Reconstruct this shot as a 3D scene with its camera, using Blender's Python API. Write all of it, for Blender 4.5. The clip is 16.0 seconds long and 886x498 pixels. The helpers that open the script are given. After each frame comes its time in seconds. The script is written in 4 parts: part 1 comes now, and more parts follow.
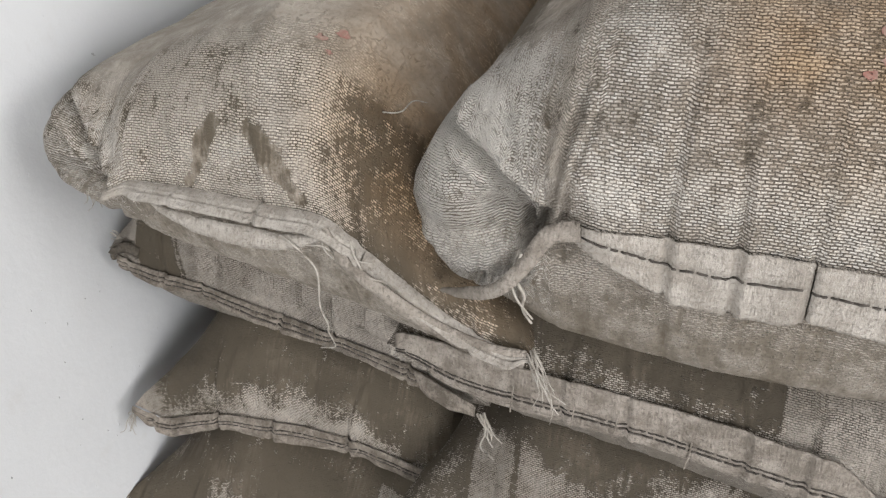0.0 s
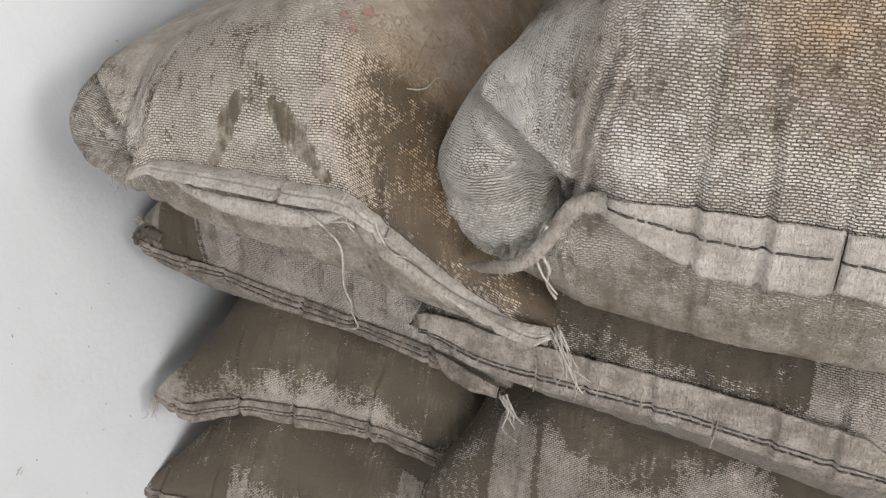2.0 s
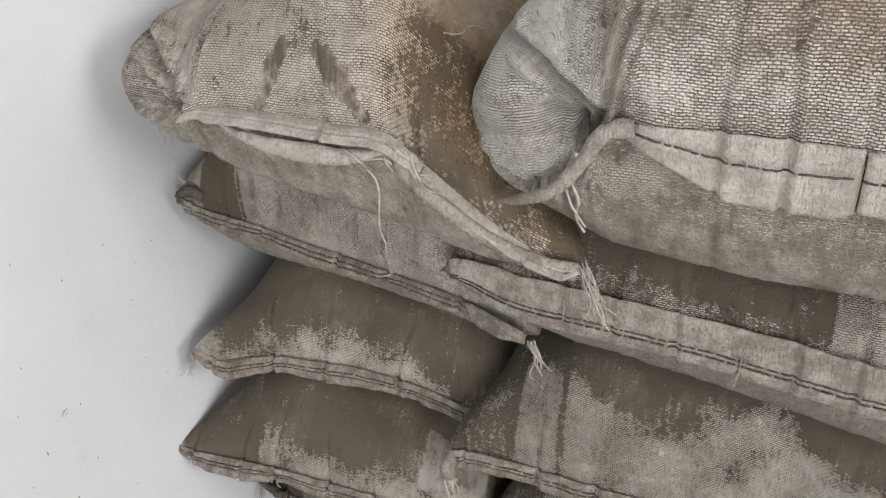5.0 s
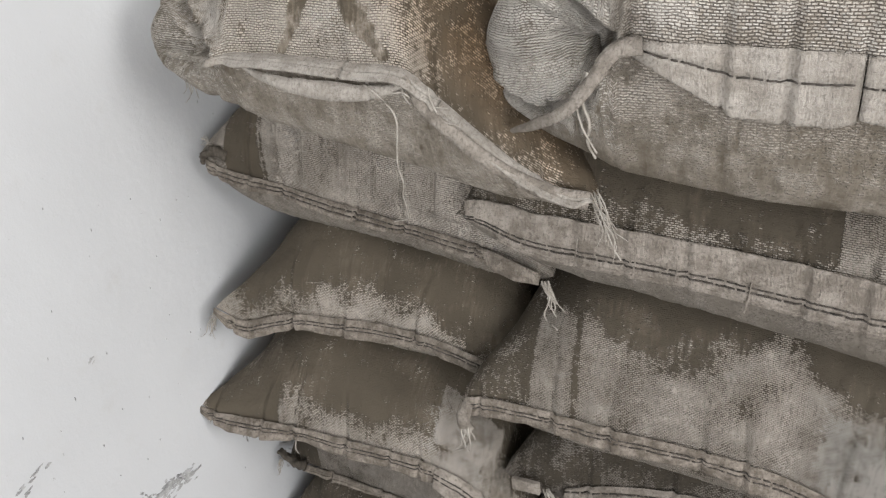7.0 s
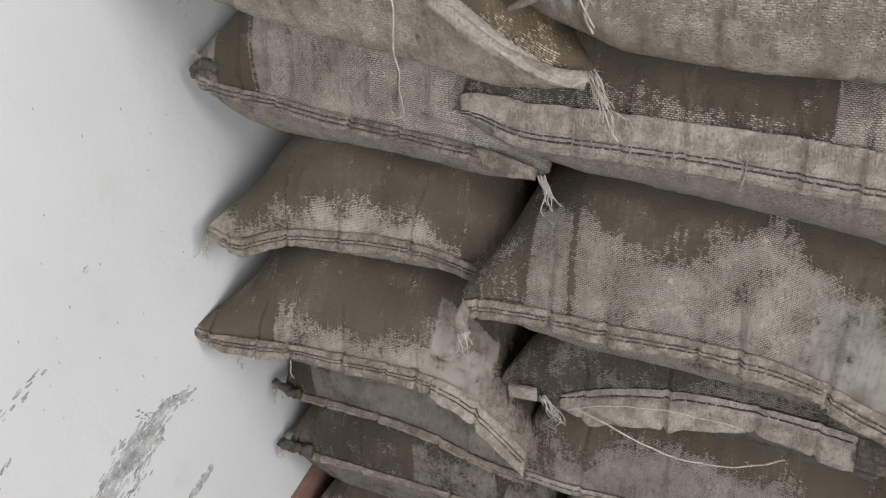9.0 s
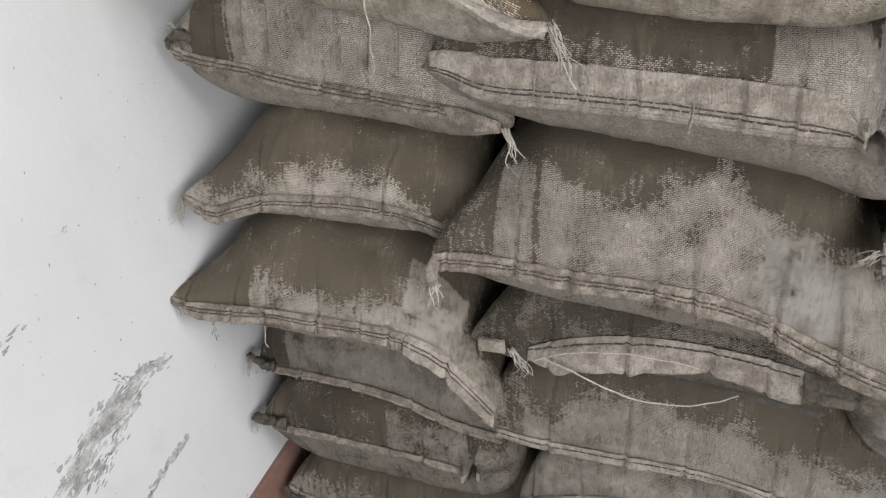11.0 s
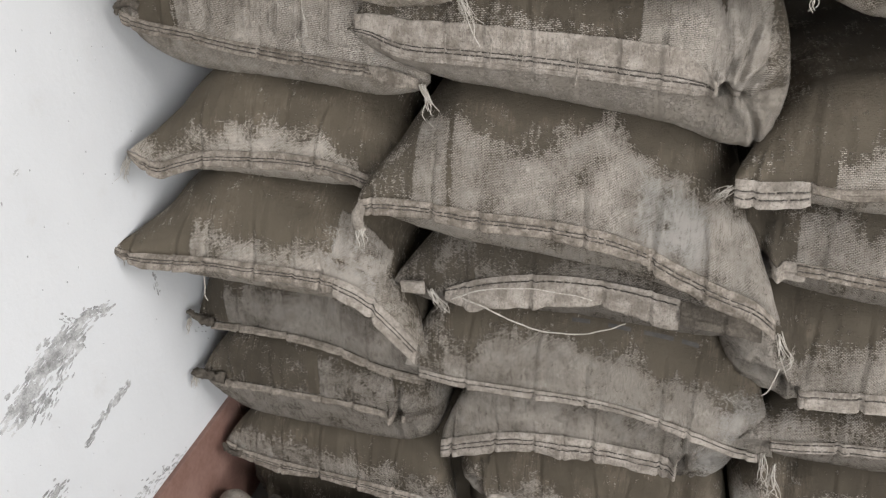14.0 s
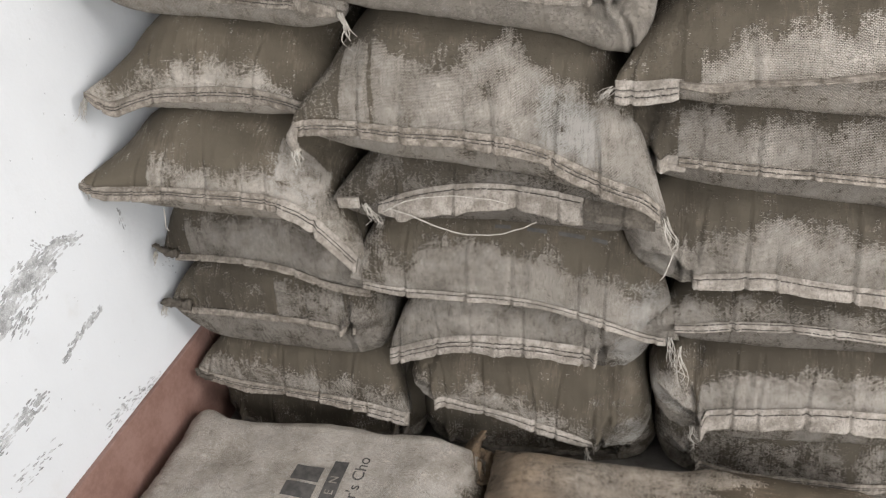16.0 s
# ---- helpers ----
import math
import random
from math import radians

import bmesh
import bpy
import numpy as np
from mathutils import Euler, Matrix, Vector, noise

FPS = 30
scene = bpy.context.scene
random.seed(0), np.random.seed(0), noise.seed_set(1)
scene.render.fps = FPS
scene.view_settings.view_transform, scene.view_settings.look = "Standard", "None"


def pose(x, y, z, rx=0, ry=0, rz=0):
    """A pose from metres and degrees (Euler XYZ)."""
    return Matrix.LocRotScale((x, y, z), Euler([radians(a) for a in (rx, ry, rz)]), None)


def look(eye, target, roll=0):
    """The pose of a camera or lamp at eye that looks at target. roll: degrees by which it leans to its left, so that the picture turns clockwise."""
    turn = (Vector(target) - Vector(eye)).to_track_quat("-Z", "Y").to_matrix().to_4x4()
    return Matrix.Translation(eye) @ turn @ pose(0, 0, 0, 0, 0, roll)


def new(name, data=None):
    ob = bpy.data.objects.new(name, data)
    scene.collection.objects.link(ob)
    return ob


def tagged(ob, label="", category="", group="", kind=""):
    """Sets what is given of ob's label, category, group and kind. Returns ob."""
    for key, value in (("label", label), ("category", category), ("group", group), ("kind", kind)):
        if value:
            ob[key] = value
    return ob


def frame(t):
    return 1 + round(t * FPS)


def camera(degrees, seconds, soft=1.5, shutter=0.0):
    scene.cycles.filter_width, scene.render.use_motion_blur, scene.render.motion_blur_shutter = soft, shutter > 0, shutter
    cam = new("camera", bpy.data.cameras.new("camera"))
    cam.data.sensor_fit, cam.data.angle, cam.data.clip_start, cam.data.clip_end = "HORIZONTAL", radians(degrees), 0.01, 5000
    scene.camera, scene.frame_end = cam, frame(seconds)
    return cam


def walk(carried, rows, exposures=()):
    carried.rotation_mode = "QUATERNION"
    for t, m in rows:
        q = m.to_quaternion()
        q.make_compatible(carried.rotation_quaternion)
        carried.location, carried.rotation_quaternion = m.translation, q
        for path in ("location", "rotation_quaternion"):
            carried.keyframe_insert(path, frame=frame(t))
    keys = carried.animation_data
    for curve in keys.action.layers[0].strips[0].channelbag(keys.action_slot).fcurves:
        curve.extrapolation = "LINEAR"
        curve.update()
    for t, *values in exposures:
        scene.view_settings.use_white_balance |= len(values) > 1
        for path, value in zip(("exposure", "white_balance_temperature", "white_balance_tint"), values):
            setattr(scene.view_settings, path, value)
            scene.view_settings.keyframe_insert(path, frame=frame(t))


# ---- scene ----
cam = camera(62.0, 16.0, soft=1.3)
PATH = [
    (0, (0.6500, -0.4768, 1.4371), (0.3272, 0.2688, 0.8541), -6.77),
    (0.5, (0.6467, -0.4814, 1.4391), (0.3149, 0.2593, 0.8548), -7.20),
    (1, (0.6436, -0.4865, 1.4318), (0.3094, 0.2552, 0.8504), -6.92),
    (1.5, (0.6444, -0.4882, 1.4242), (0.3079, 0.2539, 0.8444), -7.12),
    (2, (0.6446, -0.4931, 1.4195), (0.3045, 0.2506, 0.8439), -7.50),
    (2.5, (0.6462, -0.5003, 1.4157), (0.3014, 0.2435, 0.8431), -7.53),
    (3, (0.6490, -0.5117, 1.4153), (0.2893, 0.2318, 0.8517), -7.72),
    (3.5, (0.6499, -0.5298, 1.4109), (0.2848, 0.2217, 0.8614), -7.49),
    (4, (0.6478, -0.5350, 1.3986), (0.2952, 0.2180, 0.8430), -6.65),
    (6.5, (0.6687, -0.6007, 1.3406), (0.2621, 0.1469, 0.8154), -9.63),
    (7, (0.6703, -0.6146, 1.3201), (0.2762, 0.1444, 0.8019), -8.49),
    (7.5, (0.6725, -0.6313, 1.2996), (0.2747, 0.1194, 0.7721), -9.20),
    (8, (0.6757, -0.6372, 1.2853), (0.2784, 0.1085, 0.7505), -9.82),
    (8.5, (0.6725, -0.6551, 1.2669), (0.2892, 0.0986, 0.7330), -9.00),
    (9, (0.6674, -0.6677, 1.2473), (0.2959, 0.0884, 0.7084), -8.57),
    (11.5, (0.6854, -0.7578, 1.1944), (0.3752, 0.0356, 0.6706), -6.93),
    (12, (0.6853, -0.7760, 1.1812), (0.3984, 0.0245, 0.6552), -5.78),
    (12.5, (0.6948, -0.7905, 1.1806), (0.4131, 0.0182, 0.6643), -4.99),
    (13, (0.7070, -0.8093, 1.1776), (0.4269, -0.0037, 0.6555), -4.80),
    (13.5, (0.7216, -0.8325, 1.1769), (0.4438, -0.0202, 0.6640), -4.69),
    (14, (0.7499, -0.8601, 1.1795), (0.4875, -0.0403, 0.6706), -4.91),
    (14.5, (0.7751, -0.8829, 1.1747), (0.5191, -0.0665, 0.6571), -4.25),
    (15, (0.8135, -0.9180, 1.1711), (0.5670, -0.1102, 0.6356), -4.62),
    (15.5, (0.8420, -0.9355, 1.1637), (0.5911, -0.1348, 0.6197), -5.93),
    (16, (0.8761, -0.9757, 1.1511), (0.6217, -0.1721, 0.6130), -7.59),
]
EXPOSURES = [(0, -0.08), (4, -0.10), (9, -0.20), (12, 0.03), (14.5, 0.13), (16, 0.27)]
walk(cam, [(t, look(eye, target, roll)) for t, eye, target, roll in PATH], EXPOSURES)
# ---- light ----
world = bpy.data.worlds.new("world")
scene.world = world
world.use_nodes = True
sky = world.node_tree.nodes.new("ShaderNodeTexSky")
sky.sky_type, sky.sun_disc, sky.sun_elevation, sky.sun_rotation = "NISHITA", False, radians(45), radians(150)
world.node_tree.nodes["Background"].inputs["Strength"].default_value = 0.12
world.node_tree.links.new(sky.outputs[0], world.node_tree.nodes["Background"].inputs["Color"])


def window_light(name, eye, target, wide, high, watts, colour):
    """Sky light that stands in the opening of a window."""
    lamp = bpy.data.lights.new(name, "AREA")
    lamp.shape, lamp.size, lamp.size_y, lamp.energy, lamp.color = "RECTANGLE", wide, high, watts, colour
    ob = new(name, lamp)
    ob.matrix_world = look(eye, target)
    return ob


window_light("window_light", (2.25, -3.02, 1.35), (1.2, 0, 0.8), 1.5, 1.5, 90, (1.0, 0.995, 1.0))
# added fill lamp from the side; its window opening is assumed and unseen
window_light("side_fill_light", (3.62, -0.9, 1.85), (0, -0.5, 1.1), 1.2, 1.2, 66, (1.0, 0.965, 0.945))

# ---- materials ----


class Nodes:
    """A short way to write a node material."""

    def __init__(self, name, roughness=0.8):
        self.mat = bpy.data.materials.new(name)
        self.mat.use_nodes = True
        self.tree = self.mat.node_tree
        self.bsdf = self.tree.nodes["Principled BSDF"]
        self.bsdf.inputs["Roughness"].default_value = roughness

    def node(self, kind, **values):
        n = self.tree.nodes.new("ShaderNode" + kind)
        for key, value in values.items():
            n.inputs[key.replace("_", " ")].default_value = value
        return n

    def link(self, a, b):
        self.tree.links.new(a, b)

    def noise(self, vector, scale, detail=4.0, rough=0.6, distortion=0.0):
        n = self.node("TexNoise", Scale=scale, Detail=detail, Roughness=rough, Distortion=distortion)
        self.link(vector, n.inputs["Vector"])
        return n.outputs["Fac"]

    def maths(self, op, a, b=0.0, clamp=False):
        n = self.tree.nodes.new("ShaderNodeMath")
        n.operation, n.use_clamp = op, clamp
        for i, v in enumerate((a, b)):
            if isinstance(v, (int, float)):
                n.inputs[i].default_value = v
            else:
                self.link(v, n.inputs[i])
        return n.outputs[0]

    def step(self, value, low, high):
        n = self.tree.nodes.new("ShaderNodeMapRange")
        n.interpolation_type = "SMOOTHSTEP"
        self.link(value, n.inputs["Value"])
        n.inputs["From Min"].default_value, n.inputs["From Max"].default_value = low, high
        return n.outputs["Result"]

    def mix(self, fac, a, b):
        n = self.tree.nodes.new("ShaderNodeMix")
        n.data_type = "RGBA"
        for i, v in ((0, fac), (6, a), (7, b)):
            if isinstance(v, (int, float)):
                n.inputs[i].default_value = v
            elif isinstance(v, tuple):
                n.inputs[i].default_value = (*v, 1)
            else:
                self.link(v, n.inputs[i])
        return n.outputs[2]

    def finish(self, colour, height=None, strength=0.3, distance=0.002):
        self.link(colour, self.bsdf.inputs["Base Color"])
        if height is not None:
            bump = self.node("Bump", Strength=strength, Distance=distance)
            self.link(height, bump.inputs["Height"])
            self.link(bump.outputs[0], self.bsdf.inputs["Normal"])
        return self.mat


def place_of(m, shift=True):
    """Object coordinates, moved by a random step for each object."""
    coord = m.node("TexCoord").outputs["Object"]
    if not shift:
        return coord
    add = m.tree.nodes.new("ShaderNodeVectorMath")
    add.operation = "MULTIPLY_ADD"
    m.link(m.node("ObjectInfo").outputs["Random"], add.inputs[0])
    add.inputs[1].default_value = (7, 5, 9)
    m.link(coord, add.inputs[2])
    return add.outputs[0]


def attribute(m, name):
    n = m.tree.nodes.new("ShaderNodeAttribute")
    n.attribute_name = name
    return n.outputs["Fac"]


def cloth_material():
    """Woven plastic sacking under cement dust."""
    m = Nodes("dusty_woven_sack", 0.85)
    m.bsdf.inputs["Specular IOR Level"].default_value = 0.3
    where = place_of(m)
    uv = m.tree.nodes.new("ShaderNodeUVMap")
    uv.uv_map = "cloth"

    def stretched(vector, across, along):
        n = m.tree.nodes.new("ShaderNodeMapping")
        n.inputs["Scale"].default_value = (across, along, 1)
        m.link(vector, n.inputs["Vector"])
        return n.outputs[0]

    # the cloth's own coordinates, slightly pulled about
    warp = m.tree.nodes.new("ShaderNodeVectorMath")
    warp.operation = "MULTIPLY_ADD"
    pull = m.node("TexNoise", Scale=60.0, Detail=3.0)
    m.link(where, pull.inputs["Vector"])
    m.link(pull.outputs["Color"], warp.inputs[0])
    warp.inputs[1].default_value = (0.0055, 0.0045, 0)
    m.link(uv.outputs[0], warp.inputs[2])
    cloth = warp.outputs[0]
    # each crossing of the tapes: a short pale dash with a value of its own
    brick = m.tree.nodes.new("ShaderNodeTexBrick")
    brick.offset = 0.5
    for key, value in (("Scale", 100.0), ("Mortar Size", 0.07), ("Mortar Smooth", 1.0), ("Bias", 0.0), ("Brick Width", 0.46), ("Row Height", 0.23)):
        brick.inputs[key].default_value = value
    brick.inputs["Color1"].default_value, brick.inputs["Color2"].default_value, brick.inputs["Mortar"].default_value = (0, 0, 0, 1), (1, 1, 1, 1), (0.5, 0.5, 0.5, 1)
    m.link(cloth, brick.inputs["Vector"])
    own = m.maths("SUBTRACT", brick.outputs["Color"], 0.5)
    streak = m.noise(stretched(cloth, 420, 60), 1.0, 3.0, 0.6)
    comb = m.maths("SUBTRACT", m.noise(stretched(cloth, 210, 24), 1.0, 4.0, 0.65), 0.5)
    big, mid, fine = m.noise(where, 7.0, 3.0), m.noise(where, 34.0, 6.0, 0.70), m.noise(where, 240.0, 3.0, 0.7)
    grit, broad = m.noise(where, 900.0, 2.0), m.noise(where, 15.0, 5.0, 0.65)
    worn = m.step(m.noise(where, 28.0, 6.0, 0.72), 0.40, 0.60)
    gap = m.maths("MULTIPLY", brick.outputs["Fac"], m.step(fine, 0.36, 0.56))
    gap = m.maths("MULTIPLY", gap, m.maths("ADD", 0.42, m.maths("MULTIPLY", worn, 0.58)))
    clean = attribute(m, "clean")
    ragged = m.maths("ADD", m.maths("MULTIPLY", m.maths("SUBTRACT", mid, 0.5), 1.25), m.maths("MULTIPLY", m.maths("SUBTRACT", fine, 0.5), 0.7))
    ragged = m.maths("ADD", ragged, m.maths("MULTIPLY", m.maths("SUBTRACT", broad, 0.5), 1.0))
    ragged = m.maths("ADD", ragged, m.maths("MULTIPLY", comb, 0.95))
    dashes = m.maths("ADD", m.maths("MULTIPLY", own, 0.27), m.maths("MULTIPLY", m.maths("SUBTRACT", 0.15, brick.outputs["Fac"]), 0.45))
    bare = m.step(m.maths("ADD", m.maths("ADD", clean, ragged), dashes), 0.25, 0.49)
    # the dust: smooth, brown-grey
    dust = m.mix(m.step(big, 0.3, 0.7), (0.062, 0.052, 0.039), (0.094, 0.080, 0.061))
    rubbed = m.step(m.maths("ADD", m.maths("ADD", broad, m.maths("MULTIPLY", comb, 0.55)), m.maths("MULTIPLY", clean, 0.10)), 0.50, 0.66)
    dust = m.mix(m.maths("MULTIPLY", rubbed, 0.55), dust, (0.152, 0.127, 0.099))
    dust = m.mix(m.maths("MULTIPLY", m.step(fine, 0.55, 0.75), 0.22), dust, (0.048, 0.041, 0.032))
    # the bare tapes, pale and uneven, with dirt in the gaps
    tape = m.mix(m.step(broad, 0.35, 0.65), (0.36, 0.321, 0.276), (0.61, 0.557, 0.495))
    tape = m.mix(m.maths("MULTIPLY", m.step(own, -0.35, 0.45), 0.28), tape, (0.62, 0.575, 0.52))
    tape = m.mix(m.maths("MULTIPLY", m.step(streak, 0.50, 0.70), 0.55), tape, (0.145, 0.127, 0.107))
    tape = m.mix(m.maths("MULTIPLY", m.step(mid, 0.54, 0.74), 0.45), tape, (0.62, 0.585, 0.54))
    weave = m.mix(m.maths("MULTIPLY", gap, 0.82), tape, (0.075, 0.062, 0.049))
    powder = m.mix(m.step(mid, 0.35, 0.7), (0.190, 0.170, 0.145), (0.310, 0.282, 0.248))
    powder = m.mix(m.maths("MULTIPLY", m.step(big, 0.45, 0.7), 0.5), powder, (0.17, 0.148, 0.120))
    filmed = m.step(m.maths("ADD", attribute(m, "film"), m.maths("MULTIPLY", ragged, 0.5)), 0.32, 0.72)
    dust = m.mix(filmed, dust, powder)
    weave = m.mix(m.maths("MULTIPLY", m.maths("SUBTRACT", 1.0, worn), 0.28), weave, powder)
    caked = m.step(m.noise(where, 24.0, 6.0, 0.68), 0.50, 0.62)
    weave = m.mix(m.maths("MULTIPLY", caked, 0.36), weave, m.mix(m.step(fine, 0.35, 0.65), (0.29, 0.258, 0.222), (0.45, 0.412, 0.368)))
    weave = m.mix(m.maths("MULTIPLY", filmed, 0.55), weave, powder)
    colour = m.mix(bare, dust, weave)
    white = m.maths("ADD", attribute(m, "pale"), m.maths("ADD", m.maths("MULTIPLY", ragged, 0.95), m.maths("MULTIPLY", dashes, 1.1)))
    colour = m.mix(m.maths("MULTIPLY", m.step(white, 0.42, 0.74), 0.8), colour, (0.55, 0.525, 0.488))
    # per-sack tone: own paleness, plus painted light up high and shade low down
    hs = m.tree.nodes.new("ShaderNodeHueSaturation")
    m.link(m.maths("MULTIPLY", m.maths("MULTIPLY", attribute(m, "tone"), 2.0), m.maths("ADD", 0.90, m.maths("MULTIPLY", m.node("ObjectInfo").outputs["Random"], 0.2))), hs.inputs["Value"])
    hs.inputs["Saturation"].default_value = 1.12
    m.link(colour, hs.inputs["Color"])
    # brown stain soaked into the cloth
    soak = m.tree.nodes.new("ShaderNodeMix")
    soak.data_type, soak.blend_type = "RGBA", "MULTIPLY"
    m.link(m.maths("MULTIPLY", attribute(m, "tan"), m.maths("ADD", 0.5, m.maths("MULTIPLY", m.step(broad, 0.30, 0.62), 0.5)), True), soak.inputs[0])
    m.link(hs.outputs[0], soak.inputs[6])
    soak.inputs[7].default_value = (0.76, 0.575, 0.39, 1)
    relief = m.maths("SUBTRACT", 1.0, m.maths("MULTIPLY", gap, m.maths("ADD", 0.10, m.maths("MULTIPLY", bare, 1.1))))
    relief = m.maths("ADD", relief, m.maths("MULTIPLY", m.maths("ADD", m.maths("MULTIPLY", fine, 0.9), m.maths("MULTIPLY", grit, 0.4)), m.maths("ADD", 0.45, m.maths("MULTIPLY", bare, 0.55))))
    relief = m.maths("ADD", relief, m.maths("ADD", m.maths("MULTIPLY", mid, 0.9), m.maths("MULTIPLY", m.maths("MULTIPLY", streak, bare), 0.8)))
    relief = m.maths("ADD", relief, m.maths("MULTIPLY", bare, 0.35))
    return m.finish(soak.outputs[2], relief, 1.0, 0.0030)


def hem_material(name, light, dark, scale=60.0):
    """A folded strip of the same woven cloth, grimy along its edges."""
    m = Nodes(name, 0.8)
    m.bsdf.inputs["Specular IOR Level"].default_value = 0.25
    where = place_of(m)
    mid, fine, grit = m.noise(where, scale, 6.0, 0.72), m.noise(where, 330.0, 3.0, 0.7), m.noise(where, 950.0, 2.0)
    long = m.tree.nodes.new("ShaderNodeMapping")
    long.inputs["Scale"].default_value = (520, 60, 90)
    m.link(where, long.inputs["Vector"])
    weft = m.noise(long.outputs[0], 1.0, 2.0)
    colour = m.mix(m.step(mid, 0.36, 0.66), dark, light)
    colour = m.mix(m.maths("MULTIPLY", m.step(fine, 0.50, 0.68), 0.55), colour, tuple(v * 0.5 for v in dark))
    colour = m.mix(m.maths("MULTIPLY", m.step(weft, 0.52, 0.70), 0.30), colour, tuple(v * 0.6 for v in dark))
    height = m.maths("ADD", m.maths("MULTIPLY", mid, 1.4), m.maths("ADD", m.maths("MULTIPLY", fine, 1.2), m.maths("ADD", m.maths("MULTIPLY", weft, 0.9), m.maths("MULTIPLY", grit, 0.5))))
    return m.finish(colour, height, 0.9, 0.002)


def plain_material(name, a, b, scale, roughness=0.8, bump=0.2, distance=0.001):
    m = Nodes(name, roughness)
    where = place_of(m)
    one, two = m.noise(where, scale, 5.0), m.noise(where, scale * 9, 4.0)
    colour = m.mix(m.step(m.maths("ADD", m.maths("MULTIPLY", one, 0.7), m.maths("MULTIPLY", two, 0.3)), 0.35, 0.65), a, b)
    return m.finish(colour, m.maths("ADD", one, m.maths("MULTIPLY", two, 0.6)), bump, distance)


def wall_material():
    m = Nodes("limewashed_plaster", 0.72)
    where = place_of(m, False)
    big, mid, fine, grit = m.noise(where, 2.2, 4.0), m.noise(where, 17.0, 5.0, 0.6), m.noise(where, 90.0, 4.0, 0.7), m.noise(where, 500.0, 2.0)
    colour = m.mix(m.step(big, 0.3, 0.7), (0.675, 0.688, 0.70), (0.605, 0.616, 0.627))
    colour = m.mix(m.maths("MULTIPLY", m.step(mid, 0.58, 0.78), 0.35), colour, (0.55, 0.54, 0.52))
    colour = m.mix(m.maths("MULTIPLY", m.step(fine, 0.69, 0.76), 0.65), colour, (0.27, 0.265, 0.255))
    height = m.maths("ADD", m.maths("MULTIPLY", mid, 2.0), m.maths("ADD", fine, m.maths("MULTIPLY", grit, 0.3)))
    return m.finish(colour, height, 0.22, 0.002)


CLOTH = cloth_material()
HEM = hem_material("sack_hem", (0.36, 0.317, 0.270), (0.160, 0.136, 0.110))
HEM_PALE = hem_material("pale_sack_hem", (0.41, 0.368, 0.322), (0.215, 0.188, 0.158), 45.0)
HEM_WHITE = hem_material("clean_sack_hem", (0.52, 0.482, 0.435), (0.36, 0.326, 0.284), 40.0)
STITCH = plain_material("dusty_stitching", (0.034, 0.029, 0.024), (0.095, 0.082, 0.070), 120.0)
THREAD = plain_material("loose_white_thread", (0.30, 0.27, 0.23), (0.52, 0.485, 0.435), 120.0)
WALL = wall_material()
# DULL is for walls out of view, greyed to cut bounced light
DULL = plain_material("unseen_wall_grey", (0.27, 0.262, 0.25), (0.34, 0.332, 0.32), 3.0, 0.85)
SKIRT = plain_material("red_brown_tile", (0.19, 0.105, 0.082), (0.27, 0.165, 0.135), 14.0, 0.55, 0.1)
FLOOR = plain_material("cement_floor", (0.10, 0.09, 0.08), (0.20, 0.185, 0.165), 5.0, 0.85, 0.4, 0.003)
SMEAR = plain_material("cement_smear", (0.20, 0.20, 0.196), (0.58, 0.583, 0.583), 45.0)
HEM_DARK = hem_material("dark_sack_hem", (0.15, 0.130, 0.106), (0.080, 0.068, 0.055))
INK = plain_material("faded_grey_ink", (0.045, 0.042, 0.04), (0.095, 0.088, 0.08), 70.0)
RED = plain_material("faded_red_ink", (0.27, 0.115, 0.09), (0.28, 0.205, 0.165), 90.0)
HEM_BROWN = hem_material("brown_sack_hem", (0.21, 0.150, 0.095), (0.085, 0.060, 0.040), 40.0)

# ---- helpers for meshes ----


def mesh_of(name, verts, faces, material, smooth=True):
    data = bpy.data.meshes.new(name)
    data.from_pydata([tuple(map(float, v)) for v in verts], [], faces)
    data.materials.append(material)
    data.polygons.foreach_set("use_smooth", [smooth] * len(data.polygons))
    return data


def part(name, verts, faces, material, parent, label="", smooth=True):
    ob = new(name, mesh_of(name, verts, faces, material, smooth))
    ob.parent = parent
    return tagged(ob, label)


def box(name, low, high, material, parent=None, bevel=0.0):
    bm = bmesh.new()
    bmesh.ops.create_cube(bm, size=1.0)
    low, high = Vector(low), Vector(high)
    for v in bm.verts:
        v.co = Vector([(a + b) / 2 + c * (b - a) for a, b, c in zip(low, high, v.co)])
    if bevel:
        bmesh.ops.bevel(bm, geom=bm.edges[:], offset=bevel, segments=2, affect="EDGES", profile=0.5)
    data = bpy.data.meshes.new(name)
    bm.to_mesh(data)
    bm.free()
    data.materials.append(material)
    ob = new(name, data)
    ob.parent = parent
    return ob


